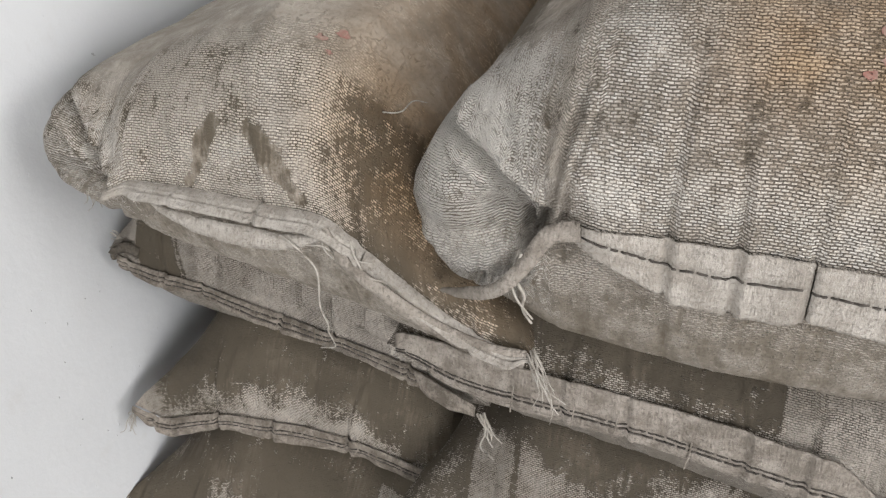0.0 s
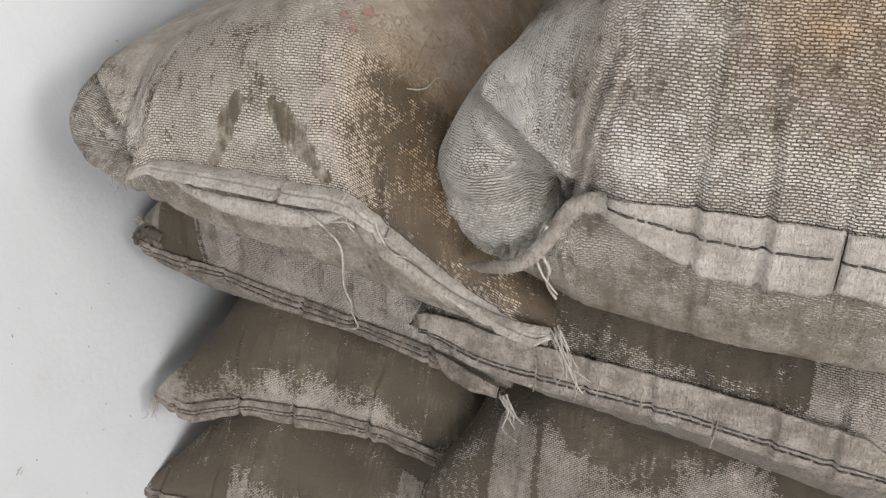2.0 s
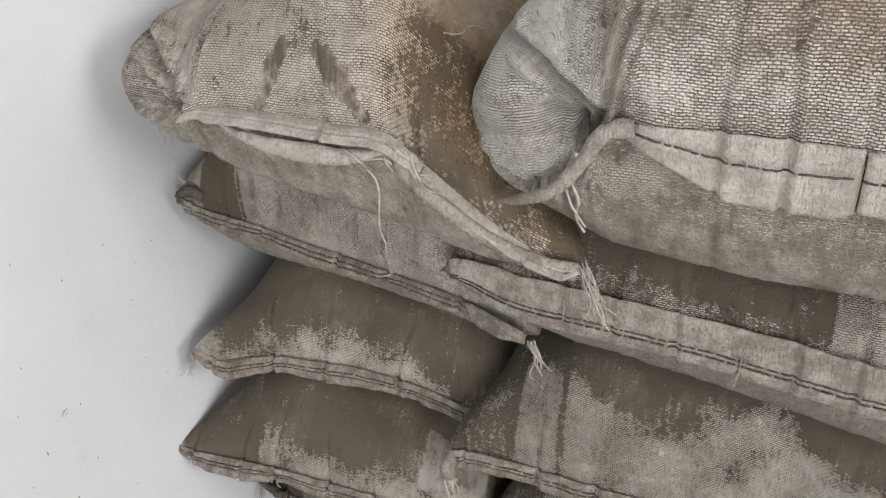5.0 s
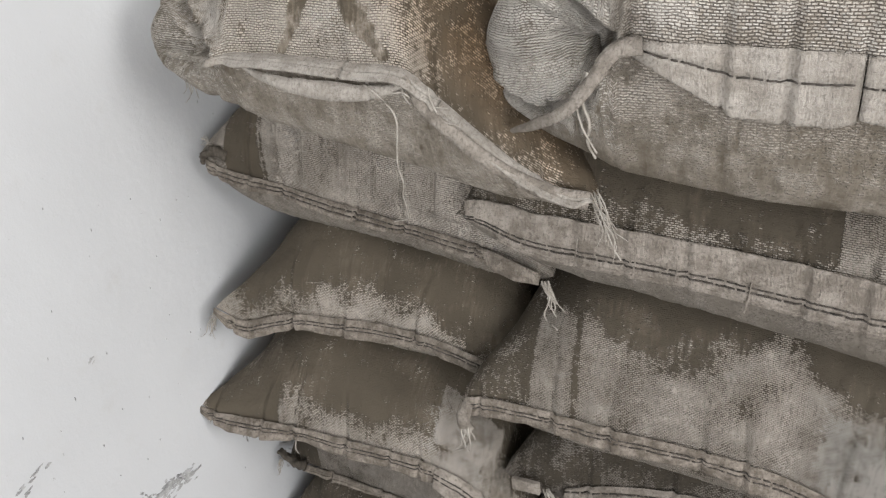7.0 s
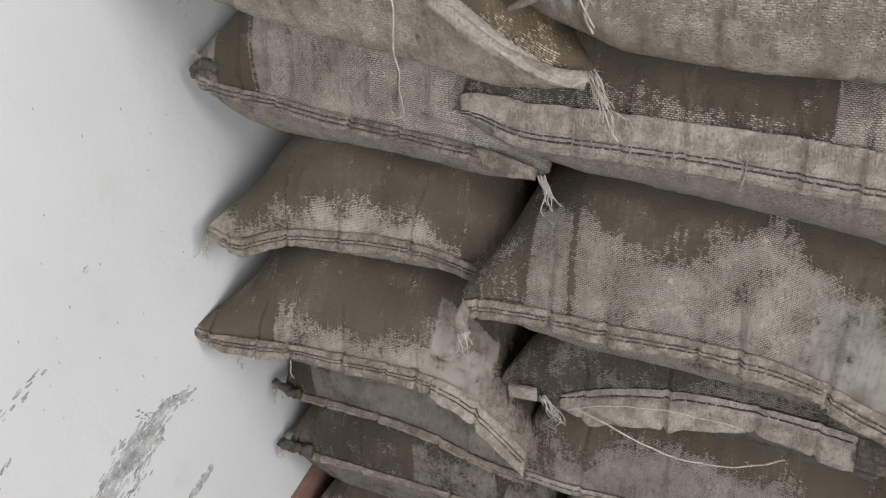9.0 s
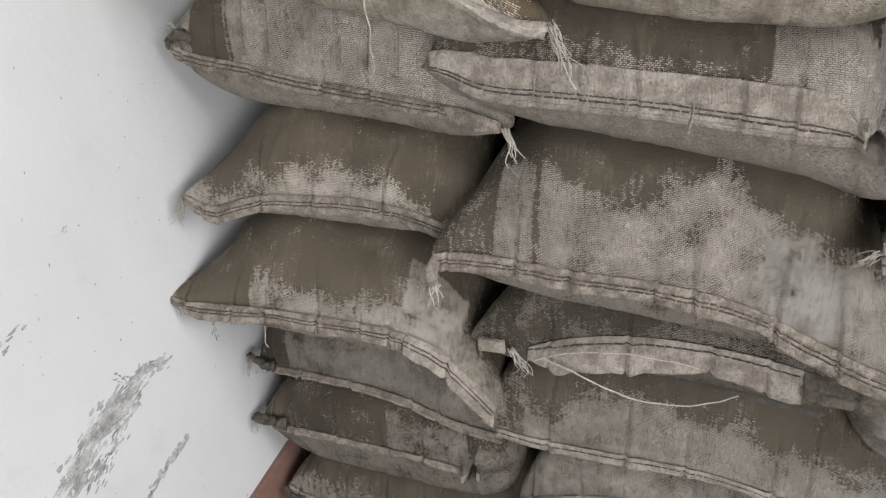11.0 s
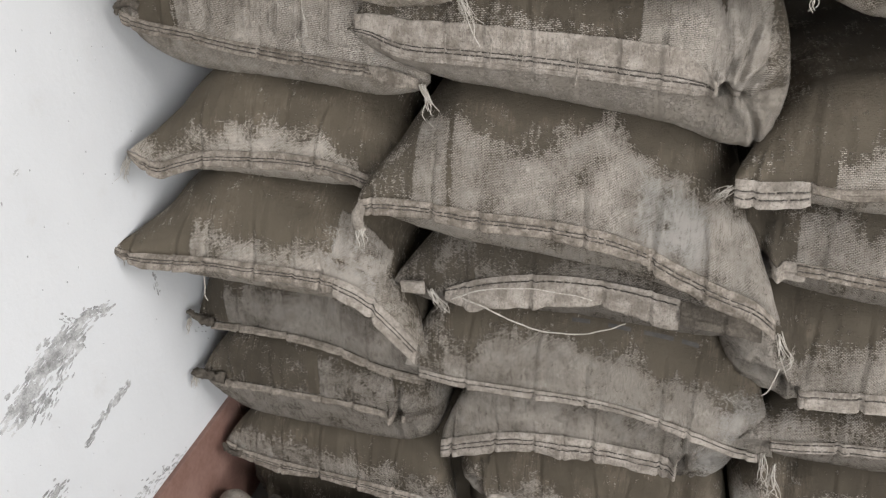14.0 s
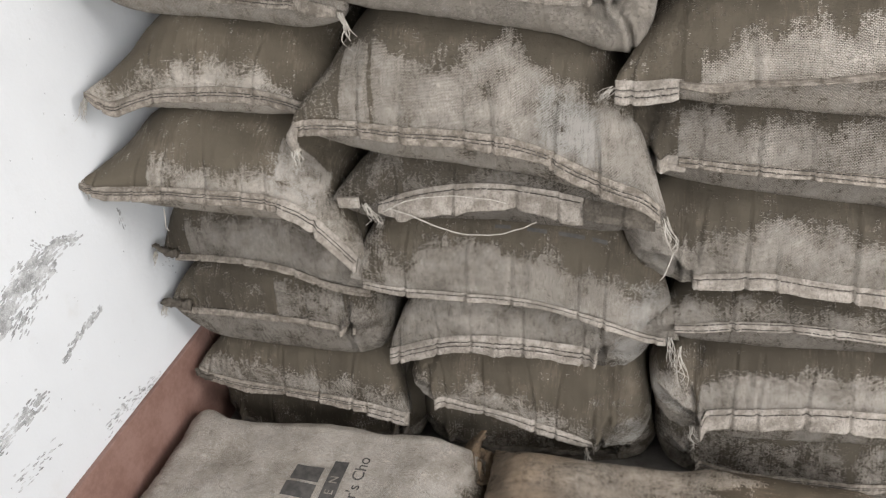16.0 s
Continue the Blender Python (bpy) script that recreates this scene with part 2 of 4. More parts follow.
def glide(points, count):
    """A smooth curve through the points: count places on it, evenly spread."""
    p = np.array(points, float)
    if len(p) == 2:
        p = np.array([p[0], (p[0] + p[1]) / 2, p[1]])
    k = np.r_[0, np.cumsum(np.maximum(np.linalg.norm(np.diff(p, axis=0), axis=1), 1e-6))]
    slope = np.gradient(p, k, axis=0)
    at = np.linspace(0, k[-1], count) if isinstance(count, int) else np.asarray(count) * k[-1]
    i = np.clip(np.searchsorted(k, at, side="right") - 1, 0, len(k) - 2)
    h = (k[i + 1] - k[i])[:, None]
    q = ((at - k[i])[:, None]) / h
    return (2 * q**3 - 3 * q**2 + 1) * p[i] + (q**3 - 2 * q**2 + q) * h * slope[i] + (3 * q**2 - 2 * q**3) * p[i + 1] + (q**3 - q**2) * h * slope[i + 1]


def tube(points, radius, sides=5, taper=0.0):
    """Verts and faces of a round cord along the points."""
    p = np.array(points, float)
    verts, faces = [], []
    ways = np.gradient(p, axis=0)
    for i, (c, w) in enumerate(zip(p, ways)):
        w = Vector(w).normalized()
        a = w.orthogonal().normalized()
        b = w.cross(a)
        r = radius * (1 - taper * i / (len(p) - 1))
        for s in range(sides):
            t = 2 * math.pi * s / sides
            verts.append(Vector(c) + (a * math.cos(t) + b * math.sin(t)) * r)
    for i in range(len(p) - 1):
        for s in range(sides):
            n = (s + 1) % sides
            faces.append((i * sides + s, i * sides + n, (i + 1) * sides + n, (i + 1) * sides + s))
    faces += [tuple(range(sides))[::-1], tuple(range((len(p) - 1) * sides, len(p) * sides))]
    return verts, faces


def join(pieces):
    verts, faces = [], []
    for v, f in pieces:
        faces += [tuple(i + len(verts) for i in face) for face in f]
        verts += list(v)
    return verts, faces


def ease(x):
    x = np.clip(x, 0, 1)
    return x * x * (3 - 2 * x)


def bulge(q, p):
    return (1 - (1 - np.clip(q, 0, 1)) ** p) ** (1 / p)


def rough(points, scale, seed):
    """Smooth noise, about -1 to 1, at each point."""
    off = Vector((seed * 3.7, seed * 1.9, seed * 5.3))
    return np.array([noise.noise(Vector(p) * scale + off) for p in points])


RISE = 0.11  # height of the zero of the stack's own heights above the floor


class Sack:
    """One filled sack. The front edge is sewn along seam (places x, z, left to right); top and foot are the heights of its upper and
    lower side, left to right; front its y, one value or several from left to right."""

    def __init__(self, seed, seam, front, top, foot, length=0.62, ears=(0, 0), reach=0.11, puff=1.7, side=0.085, wrinkle=1.0, low=(0.034, 2.5), pinch=0.45,
                 clean=(0.9, 0.05, 0.10), under=0.55, panels=(), tan=(), pale=(), grooves=(), label="", turn=None, gather=1.0, tone=1.0, film=(), low_film=0.55, weave=1.2, tuck=0.06, caked=(), pucker=0.55, recede=0.0):
        self.seed = seed
        rng = random.Random(seed)
        cols, up, down = 210, 72, 44
        a = np.linspace(0, 1, cols)
        u = 0.6 * a + 0.4 * (1 - np.cos(np.pi * a)) / 2
        line = glide([(x, 0, z) for x, z in seam], u)
        x, zs = line[:, 0], line[:, 2] + RISE
        front = np.atleast_1d(np.array(front, float))
        ys = np.interp(u, np.linspace(0, 1, len(front)), front)
        zt = np.interp(ease(u) * 0.3 + u * 0.7, np.linspace(0, 1, len(top)), top) + RISE
        zb = np.interp(u, np.linspace(0, 1, len(foot)), foot) + RISE
        left, right = x - x[0], x[-1] - x
        width = x[-1] - x[0]
        mid = (zt + zb) / 2
        # how far a rounded, tucked corner has taken over from the sewn edge
        ear = np.zeros(cols)
        if ears[0]:
            ear = np.maximum(ear, ease((ears[0] - left) / (ears[0] * 0.6)))
        if ears[1]:
            ear = np.maximum(ear, ease((ears[1] - right) / (ears[1] * 0.6)))
        rows_s = [(s, 1) for s in length * (np.arange(1, up + 1) / up) ** 2.4]
        rows_s = [(s, -1) for s in (length * (np.arange(1, down + 1) / down) ** 2.4)[::-1]] + [(0.0, 1)] + rows_s
        grid = np.zeros((len(rows_s), cols, 3))
        run = np.zeros((len(rows_s), cols))
        for k, (s, way) in enumerate(rows_s):
            near = reach * (1 - 0.45 * ear)
            f = bulge(s / near, puff + (2.1 - puff) * ear) if way > 0 else bulge(s / (low[0] + 0.02 * ear), low[1])
            f = f * bulge((length - s) / 0.09, 2.0)
            lb = side * (1 + pinch * (1 - ease(s / 0.12)) * (1 - ear)) * (1 - 0.25 * ear)
            gl = bulge(left / np.minimum(lb, width * 0.45), 1.9)
            gr = bulge(right / np.minimum(lb, width * 0.45), 1.9)
            base = zs + (mid - zs) * np.maximum(ease(s / 0.2), ear * 0.6)
            goal = zt if way > 0 else zb
            z = base + (goal - base) * f * gl * gr
            waist = 0.036 * ease(s / 0.11)
            pull = waist * (1 - (1 - recede) * ear)
            xx = x + pull * (1.15 if x[0] < 0.07 else 1.0) * np.exp(-left / 0.07) - pull * np.exp(-right / 0.07)
            radius = tuck
            back = 0.0
            for near_side, has in ((left, ears[0]), (right, ears[1])):
                if has:
                    dd = np.clip(near_side / radius, 0, 1)
                    back = back + radius * (1 - np.sqrt(1 - (1 - dd) ** 2)) * 0.9
            yy = ys + s + back * (1 - s / length)
            grid[k] = np.stack([xx, yy, z], -1)
            run[k] = s * way
        shape = grid.shape
        flat = grid.reshape(-1, 3)
        s_all, top_side = np.abs(run).ravel(), (run >= 0).ravel()
        # soft lumps, and folds that start at the sewn edge
        across = np.gradient(grid, axis=1).reshape(-1, 3)
        along = np.gradient(grid, axis=0).reshape(-1, 3)
        normal = np.cross(across, along)
        normal /= np.linalg.norm(normal, axis=1, keepdims=True) + 1e-9
        lump = (rough(flat, 9.0, seed) * 0.006 + rough(flat, 22.0, seed + 1) * 0.0022) * np.where(top_side, 1.0, 0.45)
        arc = np.repeat((u * width)[None], shape[0], 0).ravel()
        folded = np.stack([arc * 46, s_all * 5, 0 * arc], -1)
        pleat = rough(folded, 1.0, seed + 2)
        pleat = -np.abs(pleat) * 0.0042 * np.exp(-s_all / 0.05) * (s_all > 0) * gather
        fold2 = rough(np.stack([arc * 17, s_all * 2.5 + arc * 5, 0 * arc], -1), 1.0, seed + 3)
        sharp = -np.clip(0.12 - np.abs(fold2), 0, 1) * 0.013 * np.exp(-s_all / 0.08)
        hold = np.clip(s_all / 0.012, 0, 1)
        # short sharp creases that run on from the sewn edge
        more = random.Random(seed + 77)
        self.creases, at_x = [], x[0] + 0.02
        while at_x < x[-1] - 0.02:
            self.creases.append((at_x, more.uniform(0.4, 1.0), more.uniform(-0.5, 0.5)))
            at_x += more.uniform(0.035, 0.105)
        nick = np.zeros(len(flat))
        for cx, strong, lean in self.creases:
            off = flat[:, 0] - cx - lean * s_all
            nick -= strong * np.exp(-s_all / (0.012 + 0.022 * strong)) * (0.0042 * np.exp(-(off / 0.0026) ** 2) - 0.0018 * np.exp(-((off - 0.006) / 0.004) ** 2)) * (1 - np.repeat(ear[None], shape[0], 0).ravel())
        flat += normal * (nick * gather * np.where(top_side, 1.0, 0.4))[:, None]
        flat += normal * ((lump + sharp) * wrinkle * hold + pleat * wrinkle)[:, None] * np.where(top_side, 1.0, 0.55)[:, None]
        # creases that fan out from the knot of a tucked corner
        fan = []
        for size, end, way in ((ears[0], 0, -1), (ears[1], -1, 1)):
            if size >= 0.05:
                k = int(np.argmin(np.abs((left if end == 0 else right) - size)))
                kx, kz = x[k], zs[k] - RISE
                for n in range(9):
                    turn_by = radians(-85 + 170 * (n + 0.2 + 0.6 * rng.random()) / 9)
                    far_by = size * (0.5 + 0.35 * rng.random())
                    mid_x, mid_z = kx + way * math.cos(turn_by) * far_by * 0.5, kz + math.sin(turn_by) * far_by * 0.6
                    fan.append(([(kx, kz), (mid_x, mid_z), (kx + way * math.cos(turn_by) * far_by, kz + math.sin(turn_by) * far_by * 0.95)], 0.003 + 0.002 * rng.random(), pucker * (0.005 + 0.009 * rng.random())))
        for points, wide, deep in (*grooves, *fan):
            line = glide([(gx, 0, gz + RISE) for gx, gz in points], 24)
            gap = np.min(np.hypot(flat[:, None, 0] - line[None, :, 0], flat[:, None, 2] - line[None, :, 2]), axis=1)
            flat[:, 1] += deep * np.exp(-((gap / wide) ** 2)) * (s_all < 0.16)
            flat[:, 1] -= 0.35 * deep * np.exp(-(((gap - 2.2 * wide) / (1.3 * wide)) ** 2)) * (s_all < 0.13)
        self.grid = flat.reshape(shape)
        self.run = run
        # how bare, brown or white the cloth is, by the way along the cloth from the seam
        leap = np.r_[[np.zeros(cols)], np.cumsum(np.linalg.norm(np.diff(self.grid, axis=0), axis=2), axis=0)]
        leap = leap - leap[int(np.argmin(np.abs(run[:, 0])))]
        signed, far = leap.ravel(), np.abs(leap).ravel()
        level, b0, b1 = clean
        edge = b0 + (b1 - b0) * (0.5 + 0.55 * rough(np.stack([arc * 6, 0 * arc, 0 * arc], -1), 1.0, seed + 5) + 0.5 * rough(np.stack([arc * 27, 0 * arc, 0 * arc], -1), 1.0, seed + 6))
        bare = np.where(top_side, level * (1 - ease((far - edge + 0.02) / 0.06)), under * (1 - ease((far - 0.03) / 0.15)))
        brown, white = np.zeros(len(flat)), np.zeros(len(flat))
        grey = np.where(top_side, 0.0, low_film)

        def patch(x0, x1, s0, s1, soft=0.012):
            sx = ease((flat[:, 0] - x0) / soft + 0.5) * ease((x1 - flat[:, 0]) / soft + 0.5)
            return sx * ease((signed - s0) / soft + 0.5) * ease((s1 - signed) / soft + 0.5)

        for x0, x1, s0, s1, value, *soft in panels:
            k = patch(x0, x1, s0, s1, soft[0] if soft else 0.004)
            bare = bare * (1 - k) + value * k
        for x0, x1, s0, s1, value in tan:
            brown = np.maximum(brown, value * patch(x0, x1, s0, s1, 0.12))
        for x0, x1, s0, s1, value in film:
            grey = np.maximum(grey, value * patch(x0, x1, s0, s1, 0.06))
        for x0, x1, s0, s1, value in pale:
            white = np.maximum(white, value * patch(x0, x1, s0, s1, 0.04))
        for points, wide in caked:
            line = glide([(px, ps, 0) for px, ps in points], 30)
            gap = np.min(np.hypot(flat[:, None, 0] - line[None, :, 0], signed[:, None] - line[None, :, 1]), axis=1)
            gap = gap + 0.45 * wide * rough(flat, 110.0, seed + 61) + 0.25 * wide * rough(flat, 300.0, seed + 62)
            k = 1 - ease((gap - 0.6 * wide) / (0.8 * wide))
            bare, grey, white = bare * (1 - k) - 0.45 * k, grey * (1 - k) + 0.36 * k, white * (1 - k)
        rows, n = shape[0], cols
        faces = [(r * n + c, r * n + c + 1, (r + 1) * n + c + 1, (r + 1) * n + c) for r in range(rows - 1) for c in range(n - 1)]
        centre = np.array([x.mean(), ys.mean() + length / 2, zb.min()])
        self.turn = turn if turn is not None else Matrix.Identity(4)
        self.base = Vector(centre)
        empty = new("cement_bag")
        empty.empty_display_size = 0.05
        empty.matrix_world = self.turn @ Matrix.Translation(self.base)
        self.thing = tagged(empty, label, "cement bag", "stacked cement bags")
        ob = part("sack", flat - centre, faces, CLOTH, empty)
        data = ob.data
        layer = data.uv_layers.new(name="cloth")
        across = np.c_[np.zeros(rows), np.cumsum(np.linalg.norm(np.diff(self.grid, axis=1), axis=2), axis=1)]
        across = across - across[:, [n // 2]] + 0.5
        index = np.zeros(len(data.loops), int)
        data.loops.foreach_get("vertex_index", index)
        layer.data.foreach_set("uv", (np.stack([across.ravel(), signed], -1) * weave)[index].ravel())
        # tone is one value a sack and carries the painted light and shade
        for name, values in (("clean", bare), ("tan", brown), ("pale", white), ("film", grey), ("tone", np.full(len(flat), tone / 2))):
            data.attributes.new(name, "FLOAT", "POINT").data.foreach_set("value", np.clip(values, -0.5, 1))

    def at(self, x, s, lift=0.0):
        """The place on the cloth at that x, s metres behind the seam (below it: minus), lifted off the cloth."""
        n = int(np.argmin(np.abs(self.grid[np.argmin(np.abs(self.run[:, 0])), :, 0] - x)))
        run = self.run[:, n]
        k = int(np.clip(np.searchsorted(run, s), 1, len(run) - 2))
        q = (s - run[k - 1]) / (run[k] - run[k - 1] + 1e-9)
        place = self.grid[k - 1, n] * (1 - q) + self.grid[k, n] * q
        m = min(max(n, 1), self.grid.shape[1] - 2)
        nor = np.cross(self.grid[k, m + 1] - self.grid[k, m - 1], self.grid[k, n] - self.grid[k - 1, n])
        nor /= np.linalg.norm(nor) + 1e-9
        place = place + nor * lift
        place[0] = place[0] + (x - self.grid[k, n, 0]) * (abs(s) < 0.02)
        return place

    def local(self, points):
        return [Vector(p) - self.base for p in points]

    def hem(self, x0, x1, width=0.022, drop=-65, material=None, lines=(0.3, 0.5), label="", wave=0.004, end=0.08, dashes=True, start=0.08, shift=0.0, name="hem", ruffle=1.0, taper=0.12):
        """The folded and sewn edge between two x: drop is its slope in degrees (-90 hangs straight down, 0 sticks out, 90 stands up)."""
        row = int(np.argmin(np.abs(self.run[:, 0])))
        seam = self.grid[row]
        xs = np.linspace(x0, x1, max(14, int((x1 - x0) / 0.0022)))
        p = np.stack([xs, np.interp(xs, seam[:, 0], seam[:, 1]), np.interp(xs, seam[:, 0], seam[:, 2]) + shift], -1)
        n = len(xs)
        q = np.linspace(0, 1, n)
        wob = rough(np.stack([xs * 24, 0 * xs, 0 * xs], -1), 1.0, self.seed + 11)
        wob2 = rough(np.stack([xs * 60, 0 * xs, 0 * xs], -1), 1.0, self.seed + 12)
        # pinched folds: the strip runs nearly straight from one to the next and kinks there
        rng = random.Random(self.seed + 13)
        knots = [x0 - 0.03] + [c[0] for c in self.creases if x0 < c[0] < x1] + [x1 + 0.03]
        kink = np.interp(xs, knots, [rng.uniform(-1, 1) for _ in knots])
        flare = np.interp(xs, knots, [rng.uniform(-1, 1) for _ in knots])
        nick = np.zeros(n)
        step = np.zeros(n)
        for cx, strong, lean in self.creases:
            nick += strong * np.exp(-((xs - cx) / 0.0016) ** 2) * (0.4 + 0.6 * ruffle)
            step += strong * np.where(xs > cx, np.exp(-(xs - cx) / 0.008), 0) * 0.0014 * (0.3 + 0.7 * ruffle)
        angle = np.radians(drop + ruffle * (7 * wob + 15 * kink))
        wide = width * (1 + (0.08 * wob2 + 0.14 * flare) * min(1, 0.3 + ruffle * 0.7)) * (1 - 0.12 * nick) * (1 - start * (1 - np.clip(q / taper, 0, 1))) * (1 - end * (1 - ease((1 - q) / 0.12)))
        out = np.stack([0 * q, -np.cos(angle), np.sin(angle)], -1)
        thick = np.stack([0 * q, np.sin(angle), np.cos(angle)], -1)
        steps = np.linspace(-0.12, 1, 22)
        belly = 0.0010 * (1 - np.abs(steps * 2 - 1) ** 4) + 0.0002
        for f in lines if dashes else (0.5,):
            belly = belly - 0.0014 * np.exp(-((steps - f) / 0.05) ** 2) + 0.0006 * np.exp(-((np.abs(steps - f) - 0.13) / 0.06) ** 2)
        verts, faces = [], []
        sheet = {}
        for side in (1, -1):
            for j, w in enumerate(steps):
                curl = wave * (0.6 * wob + 0.6 * kink) * w * w + 0.0009 * wob2 * ruffle + step * np.clip(w * 2, 0.2, 1) - 0.0018 * nick * (0.4 + 0.6 * abs(w))
                pts = p + out * (wide * w)[:, None] + thick * (curl + side * (0.0008 + belly[j]))[:, None]
                pts[:, 1] -= 0.0035
                sheet[side, j] = len(verts)
                verts += list(pts)
        for side in (1, -1):
            for j in range(len(steps) - 1):
                a, b = sheet[side, j], sheet[side, j + 1]
                for i in range(n - 1):
                    f = (a + i, a + i + 1, b + i + 1, b + i)
                    faces.append(f if side > 0 else f[::-1])
        a, b = sheet[1, len(steps) - 1], sheet[-1, len(steps) - 1]
        faces += [(a + i, a + i + 1, b + i + 1, b + i) for i in range(n - 1)]
        for i in (0, n - 1):
            faces += [(sheet[1, j] + i, sheet[1, j + 1] + i, sheet[-1, j + 1] + i, sheet[-1, j] + i) for j in range(len(steps) - 1)]
        band = part(name, self.local(verts), faces, material or HEM, self.thing, label)
        if dashes:
            rng = random.Random(self.seed + 31)
            pieces = []
            sign = np.where(thick[:, 1] < 0, 1.0, -1.0)
            for f in lines:
                k = 0
                while k < n - 4:
                    size = rng.choice((2, 3, 3, 4))
                    curl = wave * (0.6 * wob + 0.6 * kink) * f * f + step * np.clip(f * 2, 0.2, 1) - 0.0018 * nick * 0.6
                    spots = [p[i] + out[i] * wide[i] * f + thick[i] * (curl[i] + sign[i] * lift) + (0, -0.0035, 0.0004 * rng.uniform(-1, 1)) for i, lift in ((k, 0.0012), (min(n - 1, k + size // 2), 0.0019), (min(n - 1, k + size), 0.0012))]
                    pieces.append(tube(spots, 0.0009, 4))
                    k += size + (rng.random() < 0.35)
            verts, faces = join(pieces)
            tagged(part("stitching", self.local(verts), faces, STITCH, band, "uneven lockstitch in grimy thread"), kind="stuff")
        return band

    def thread(self, points, radius=0.0010, name="loose_thread", material=None):
        """A loose cord through places x, y, z in the stack's heights."""
        curve = glide([(x, y, z + RISE) for x, y, z in points], max(10, 6 * len(points)))
        jit = np.stack([rough(curve, 60, self.seed + k) for k in (21, 22, 23)], -1) * 0.0012
        v, f = tube(curve + jit, radius, 5, 0.3)
        return part(name, self.local(v), f, material or THREAD, self.thing, "stray white plastic thread")

    def tassel(self, x, y, z, way, size=0.03, count=9, radius=0.0007):
        """A frayed end: strands that fan out from a place."""
        rng = random.Random(self.seed + int(x * 1000))
        pieces = []
        for _ in range(count):
            w = Vector(way).normalized() + Vector([rng.uniform(-0.26, 0.26) for _ in range(3)])
            long = size * rng.uniform(0.5, 1.15)
            a = Vector((x, y, z + RISE)) + Vector([rng.uniform(-0.004, 0.004) for _ in range(3)])
            pts = [a, a + w * long * 0.4 + Vector((0, 0, -0.1 * long)), a + w * long * 0.75 + Vector((rng.uniform(-1, 1) * 0.3 * long, -0.05 * long, -0.35 * long)), a + w * long + Vector((rng.uniform(-1, 1) * 0.3 * long, 0, -0.6 * long))]
            pieces.append(tube(glide(pts, 9), radius, 4, 0.5))
        v, f = join(pieces)
        return tagged(part("frayed_end", self.local(v), f, THREAD, self.thing, "frayed white strands"), kind="stuff")

    def mark(self, x0, x1, s0, s1, material, name="printed_bar", lift=0.0007, slant=0.0, label="faded print"):
        """A flat print on the cloth."""
        nx, ns = max(3, int((x1 - x0) / 0.006)), max(3, int((s1 - s0) / 0.006))
        verts = [self.at(x0 + (x1 - x0) * i / nx + slant * j / ns, s0 + (s1 - s0) * j / ns, lift) for j in range(ns + 1) for i in range(nx + 1)]
        faces = [(j * (nx + 1) + i, j * (nx + 1) + i + 1, (j + 1) * (nx + 1) + i + 1, (j + 1) * (nx + 1) + i) for j in range(ns) for i in range(nx)]
        return part(name, self.local(verts), faces, material, self.thing, label)


def ribbon(bag, points, wide, name, label, material=None, tilt=30):
    """A flat strip of cloth through places x, y, z in the stack's heights; wide: its widths from start to end."""
    curve = glide([(x, y, z + RISE) for x, y, z in points], 40)
    ways = np.gradient(curve, axis=0)
    ways /= np.linalg.norm(ways, axis=1, keepdims=True)
    out = np.array([0, -math.cos(radians(tilt)), math.sin(radians(tilt))])
    side = np.cross(ways, out)
    side /= np.linalg.norm(side, axis=1, keepdims=True)
    face = np.cross(side, ways)
    w = np.interp(np.linspace(0, 1, 40), np.linspace(0, 1, len(wide)), wide)[:, None]
    jag = rough(curve, 70.0, bag.seed + 51)[:, None]
    verts = []
    for lift in (0.0009, -0.0009):
        for q in (-1, -0.4, 0.1, 0.5, 1):
            verts.append(curve + side * w * (q + 0.12 * jag) * 0.5 + face * (lift + 0.0016 * (1 - q * q) + 0.0012 * jag * q))
    verts = np.concatenate(verts)
    faces = []
    order = [0, 1, 2, 3, 4, 9, 8, 7, 6, 5]
    for n in range(10):
        a, c = order[n] * 40, order[(n + 1) % 10] * 40
        faces += [(a + i, a + i + 1, c + i + 1, c + i) for i in range(39)]
    return part(name, bag.local(verts), faces, material or HEM_PALE, bag.thing, label)


def twist(bag, points, radius, name="twisted_corner", material=None):
    """A crumpled, twisted corner of cloth through places x, y, z in the stack's heights."""
    curve = glide([(x, y, z + RISE) for x, y, z in points], 22)
    v, f = tube(curve, radius, 12)
    q = np.repeat(np.linspace(0, 1, 22), 12)[:, None]
    c = np.repeat(curve, 12, 0)
    v = np.array([tuple(p) for p in v])
    swell = 0.8 - 0.35 * q
    lump = rough(v, 70.0, bag.seed + 41)[:, None] * 0.55 - np.abs(rough(v, 190.0, bag.seed + 42))[:, None] * 0.7
    v = c + (v - c) * (swell + lump)
    return part(name, bag.local(v), f, material or HEM_DARK, bag.thing, "crumpled dark corner of the sack")


def spot(bag, x, s, size, material, name, label, seed):
    """A ragged round stain on the cloth."""
    rng = random.Random(seed)
    rim = [rng.uniform(0.6, 1.1) for _ in range(14)]
    verts, faces = [bag.at(x, s, 0.0006)], []
    for ring in (0.5, 1.0):
        for k, r in enumerate(rim):
            a = 2 * math.pi * k / 14
            verts.append(bag.at(x + math.cos(a) * size * r * ring, s + math.sin(a) * size * 0.6 * r * ring, 0.0006))
    for k in range(14):
        n = (k + 1) % 14
        faces += [(0, 1 + k, 1 + n), (1 + k, 15 + k, 15 + n, 1 + n)]
    return part(name, bag.local(verts), faces, material, bag.thing, label)


# ---- the room ----
def setting(ob, label, category, kind="structure"):
    return tagged(ob, label, category, "", kind)


